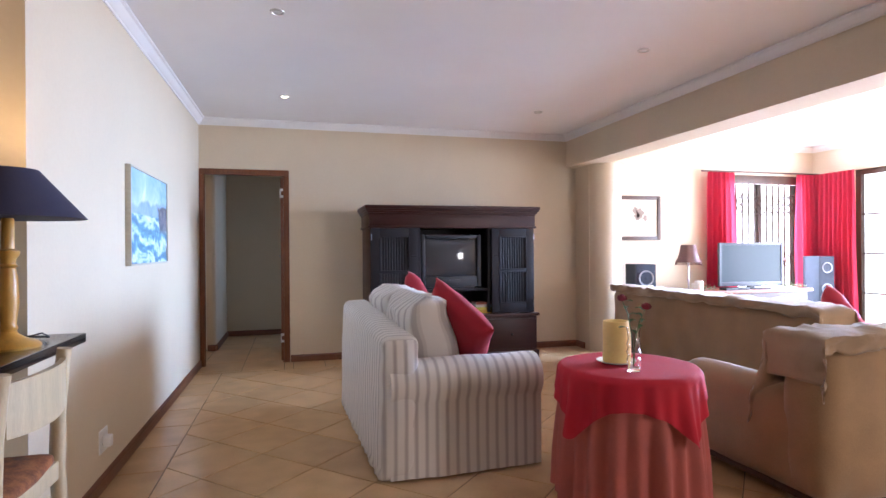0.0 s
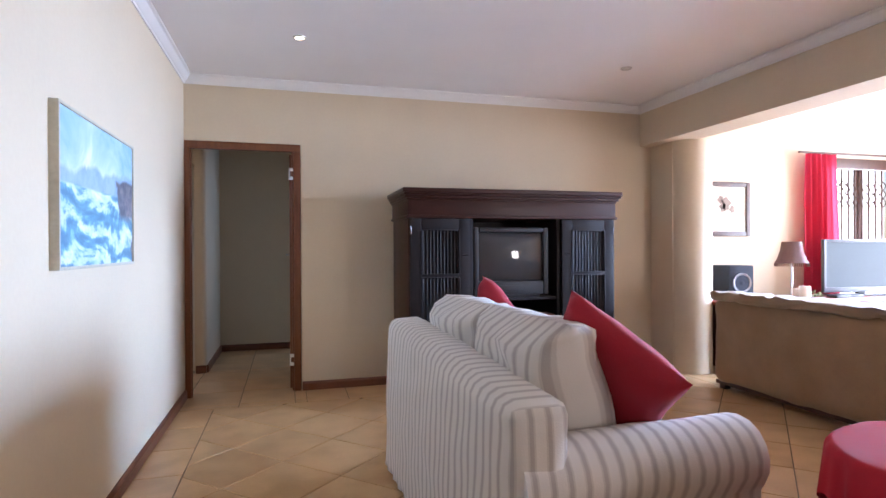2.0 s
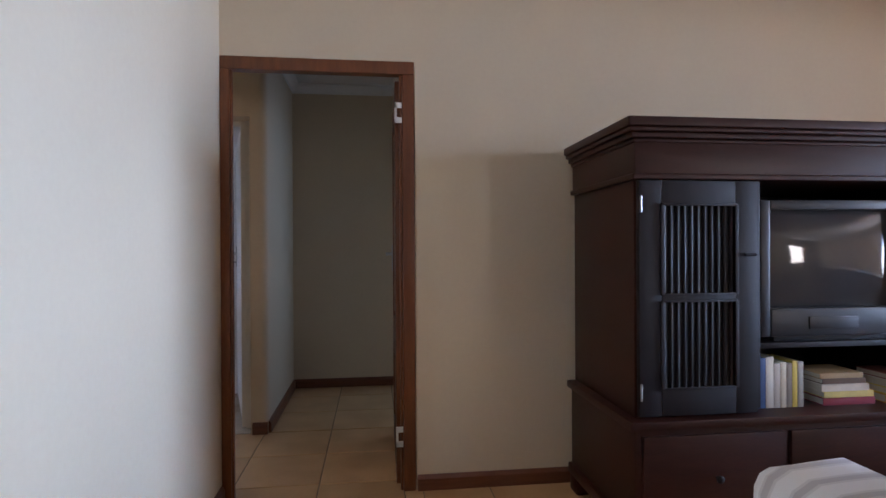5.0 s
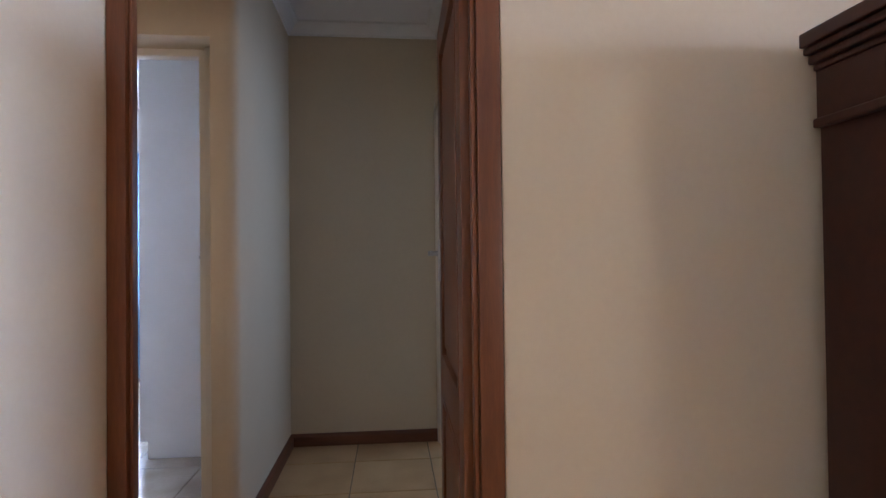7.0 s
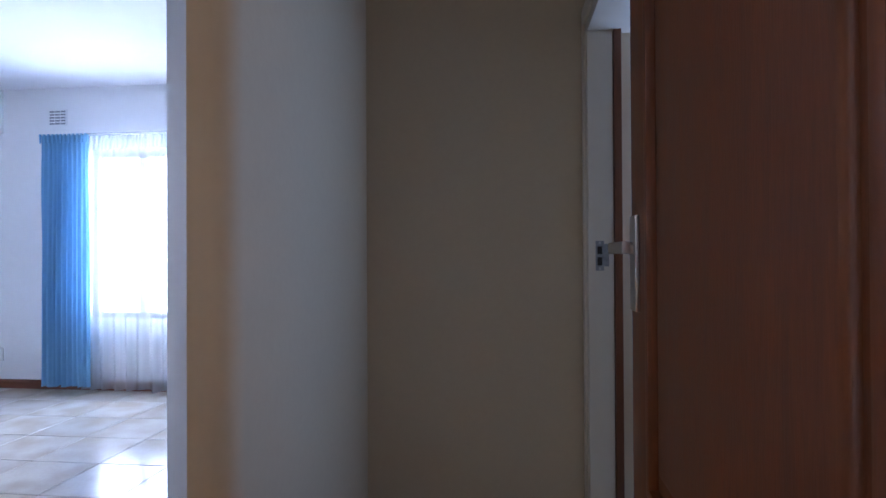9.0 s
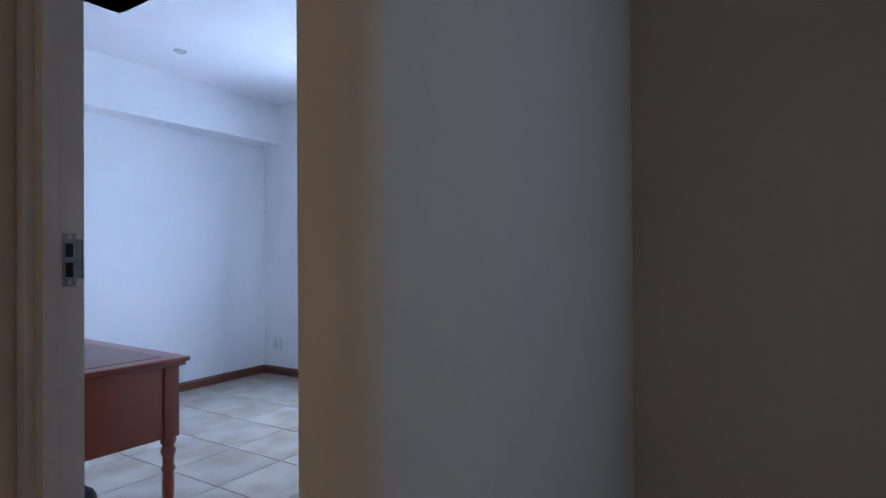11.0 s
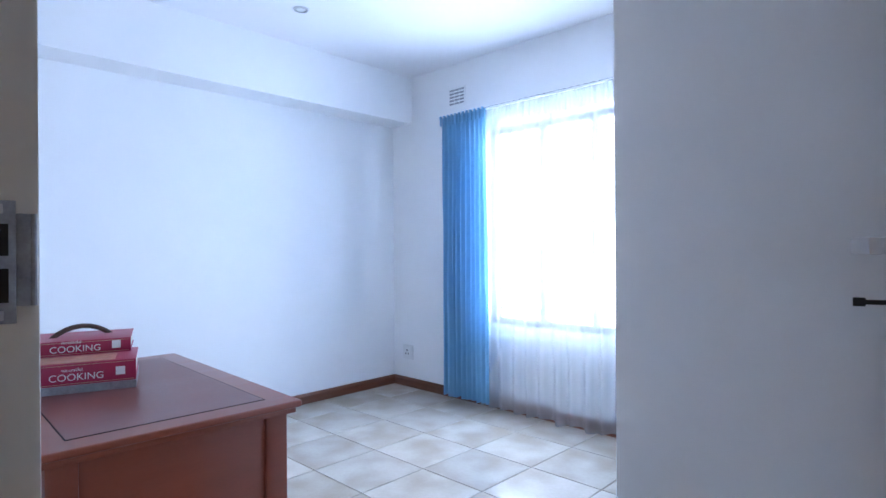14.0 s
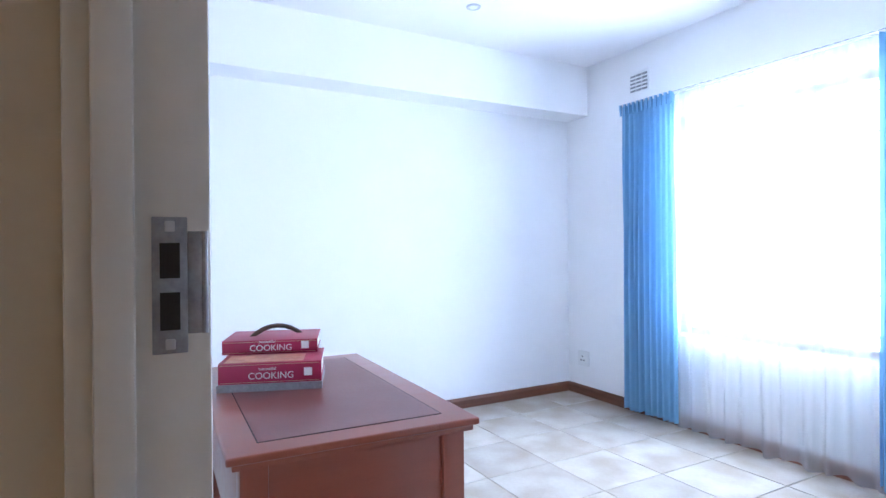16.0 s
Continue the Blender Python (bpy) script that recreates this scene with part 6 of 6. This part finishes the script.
# ---- bathroom beyond the lobby ----
unit = thing("basket_drawers", "tall navy wicker drawer unit beside the basin", "drawer unit", pose(1.52, 3.05, 0))
part("unit_frame", boxes((0, 0.03, 0, 0.03, 0, 0.80), (0.0, 0.03, 0.37, 0.40, 0, 0.80), (0.33, 0.36, 0, 0.03, 0, 0.80), (0.33, 0.36, 0.37, 0.40, 0, 0.80), (0, 0.36, 0, 0.40, 0.78, 0.80), bevel=0.002), M_WICKER, unit)
for k in range(3):
    z = 0.06 + 0.24 * k
    wb = soft_box(0.0, 0.34, 0.035, 0.365, z, z + 0.20, 0.015, 6, 0.006, k, 20, 0.004)
    part("drawer", wb, M_WICKER, unit, "woven navy basket drawer")
    part("runner", boxes((0.0, 0.36, 0.03, 0.37, z - 0.025, z - 0.012)), M_WICKER, unit)
basin = thing("wash_basin", "white ceramic pedestal wash basin", "basin", pose(1.70, 3.90, 0))
part("bowl", turned([(0.07, 0.70), (0.16, 0.74), (0.235, 0.82), (0.25, 0.855), (0.24, 0.862), (0.215, 0.84), (0.13, 0.77), (0.0001, 0.755)], n=32), M_PLATE, basin)
part("pedestal", turned([(0.11, 0.0), (0.085, 0.05), (0.075, 0.5), (0.10, 0.72)], n=24), M_PLATE, basin)
b = bmesh.new()
tube(b, [(0.16, 0, 0.855), (0.16, 0, 0.94), (0.13, 0, 0.965), (0.06, 0, 0.955)], 0.011, 10)
part("tap", b, M_METAL, basin)
cabm = thing("mirror_cabinet", "pine mirror cabinet with a shelf on the wall", "cabinet", pose(BX, 3.62, 1.50))
part("cabinet_body", boxes((-0.13, 0, 0, 0.62, 0.0, 0.46), bevel=0.004), M_DOOR_WOOD, cabm)
for y0 in (0.01, 0.315):
    d = part("mirror_door", boxes((-0.15, -0.13, y0, y0 + 0.05, 0.01, 0.45), (-0.15, -0.13, y0 + 0.245, y0 + 0.295, 0.01, 0.45), (-0.15, -0.13, y0 + 0.05, y0 + 0.245, 0.40, 0.45), (-0.15, -0.13, y0 + 0.05, y0 + 0.245, 0.01, 0.06), bevel=0.003), M_DOOR_WOOD, cabm)
    part("mirror", boxes((-0.145, -0.138, y0 + 0.05, y0 + 0.245, 0.06, 0.40)), M_MIRROR, d)
part("lower_shelf", boxes((-0.15, 0, -0.02, 0.64, -0.16, -0.14), (-0.02, 0, -0.02, 0.64, -0.14, 0.0), bevel=0.003), M_DOOR_WOOD, cabm)
for k, (y, h, col) in enumerate(((3.68, 0.10, (0.10, 0.12, 0.35)), (3.75, 0.07, (0.45, 0.05, 0.10)), (3.83, 0.11, (0.25, 0.55, 0.75)), (3.92, 0.08, (0.7, 0.7, 0.7)), (4.05, 0.10, (0.05, 0.05, 0.08)))):
    thing("toiletry_bottle", "small coloured toiletry bottle on the shelf", "bottle", pose(BX - 0.08, y, 1.36), "toiletries", turned([(0.024, 0), (0.026, 0.006), (0.025, h * 0.7), (0.012, h * 0.8), (0.012, h), (0.0001, h)], n=14), surface("bottle_plastic", col, 0.35, bump=0))
for y in (3.98, 4.25):
    hk = thing("wall_hook", "round turned wooden hook on the wall", "hook", pose(BX, y, 1.12, 0, -90, 0), "wooden hooks")
    part("disc", turned([(0.05, 0), (0.05, 0.012), (0.03, 0.018), (0.014, 0.022), (0.014, 0.05), (0.02, 0.06), (0.0001, 0.068)], n=20), M_PINE, hk)
thing("hand_towel", "dark grey hand towel hanging from a hook", "towel", Matrix(), "", soft_box(BX - 0.055, BX - 0.012, 4.17, 4.33, 0.78, 1.08, 0.012, 6, 0.003, 2, 9, 0.01), M_TOWEL, 60)


# ---- tiles, last ----
def clip(poly, x0, x1, y0, y1):
    for axis, lim, keep in ((0, x0, 1), (0, x1, -1), (1, y0, 1), (1, y1, -1)):
        out = []
        for a, b in zip(poly, poly[1:] + poly[:1]):
            ia, ib = keep * (a[axis] - lim) >= 0, keep * (b[axis] - lim) >= 0
            if ia:
                out.append(a)
            if ia != ib:
                t = (lim - a[axis]) / (b[axis] - a[axis])
                out.append((a[0] + t * (b[0] - a[0]), a[1] + t * (b[1] - a[1])))
        poly = out
        if len(poly) < 3:
            return []
    return poly


def slab(poly, top=0.0, depth=0.006, bev=0.0018):
    bm = bmesh.new()
    cx, cy = sum(p[0] for p in poly) / len(poly), sum(p[1] for p in poly) / len(poly)
    up = [bm.verts.new((cx + (x - cx) * 0.992, cy + (y - cy) * 0.992, top)) for x, y in poly]
    mid = [bm.verts.new((x, y, top - bev)) for x, y in poly]
    low2 = [bm.verts.new((x, y, top - depth)) for x, y in poly]
    bm.faces.new(up)
    n = len(poly)
    for a, b in ((up, mid), (mid, low2)):
        for i in range(n):
            bm.faces.new((a[i], b[i], b[(i + 1) % n], a[(i + 1) % n]))
    return bm


def area(poly):
    return abs(sum(a[0] * b[1] - b[0] * a[1] for a, b in zip(poly, poly[1:] + poly[:1]))) / 2


def tiled(name, label, rect, size, turn, origin, material, gap=0.006, name_of="tile"):
    """Tiles laid in a lattice over a rectangle of floor; whole tiles share one mesh, cut ones have their own."""
    x0, x1, y0, y1 = rect
    base = structure(name, boxes((x0, x1, y0, y1, -0.008, -0.0035)), M_GROUT, label)
    ca, sa = math.cos(radians(turn)), math.sin(radians(turn))
    h = (size - gap) / 2
    corner = [(-h, -h), (h, -h), (h, h), (-h, h)]
    shape = [(u * ca - v * sa, u * sa + v * ca) for u, v in corner]
    whole = mesh_of("tile", slab(shape), material, 3)
    reach = int(max(x1 - x0, y1 - y0) / size * 1.6) + 3
    mx, my = (x0 + x1) / 2, (y0 + y1) / 2
    u0 = ((mx - origin[0]) * ca + (my - origin[1]) * sa) / size
    v0 = (-(mx - origin[0]) * sa + (my - origin[1]) * ca) / size
    for i in range(round(u0) - reach, round(u0) + reach):
        for j in range(round(v0) - reach, round(v0) + reach):
            u, v = (i + 0.5) * size, (j + 0.5) * size
            cx, cy = origin[0] + u * ca - v * sa, origin[1] + u * sa + v * ca
            poly = clip([(cx + a, cy + b) for a, b in shape], x0, x1, y0, y1)
            if not poly or area(poly) < 0.0015:
                continue
            if area(poly) > 0.999 * (size - gap) ** 2:
                ob = new(name_of, whole)
                ob.location = (cx, cy, 0)
            else:
                px, py = sum(p[0] for p in poly) / len(poly), sum(p[1] for p in poly) / len(poly)
                ob = new(name_of, mesh_of("tile", slab([(a - px, b - py) for a, b in poly]), material, 3))
                ob.location = (px, py, 0)
            ob.parent = base
    return base


tiled("floor_living", "glazed sand-coloured tiles laid diagonally", (0.265, 4.45, -6.6, -0.39), 0.425, 45, (0.783, -1.015), M_TILE)
tiled("floor_living_border", "straight border row of sand-coloured tiles", (0.0, 0.26, -6.6, -0.39), 0.425, 0, (0.262, -0.39), M_TILE)
tiled("floor_living_edge", "straight row of sand-coloured tiles along the wall", (LOB_E + 0.005, 4.45, -0.385, 0.0), 0.425, 0, (0.44, -0.39), M_TILE)
tiled("floor_lobby", "sand-coloured tiles laid straight in the lobby", (-2.8, LOB_E, -0.385, 0.985), 0.425, 0, (0.44, 0.98), M_TILE)
tiled("floor_nook", "sand-coloured tiles laid straight at the lobby's end", (NOOK_X, LOB_E, 0.99, NOOK_Y), 0.425, 0, (0.44, 0.985), M_TILE)
tiled("floor_bedroom", "pale glazed tiles laid straight in the bedroom", (BW, R_JAMB, 0.99, BN), 0.405, 0, (-2.024, 3.492), M_TILE_PALE)
tiled("floor_sunroom", "sand-coloured tiles of the sunroom", (4.455, 8.2, -5.5, 0.0), 0.85, 45, (5.0, -1.0), M_TILE)
tiled("floor_bathroom", "pale glazed tiles of the bathroom", (LOB_E + 0.005, BX, 0.2, BY), 0.42, 0, (1.2, 1.2), M_TILE_PALE)
wt = structure("wall_tiles_washroom", boxes((-2.8, L_JAMB - 0.0, STUB_Y + 0.0215, STUB_Y + 0.0245, 0, 1.14)), M_GROUT, "cream glazed wall tiles up to shoulder height")
whole = mesh_of("wall_tile", boxes((-0.099, 0.099, -0.007, 0, -0.074, 0.074), bevel=0.0015), M_TILE_WALL)
for i in range(8):
    for j in range(7):
        ob = new("wall_tile", whole)
        ob.location, ob.parent = (-1.152 - 0.202 * i, STUB_Y + 0.021, 0.126 + 0.152 * j), wt
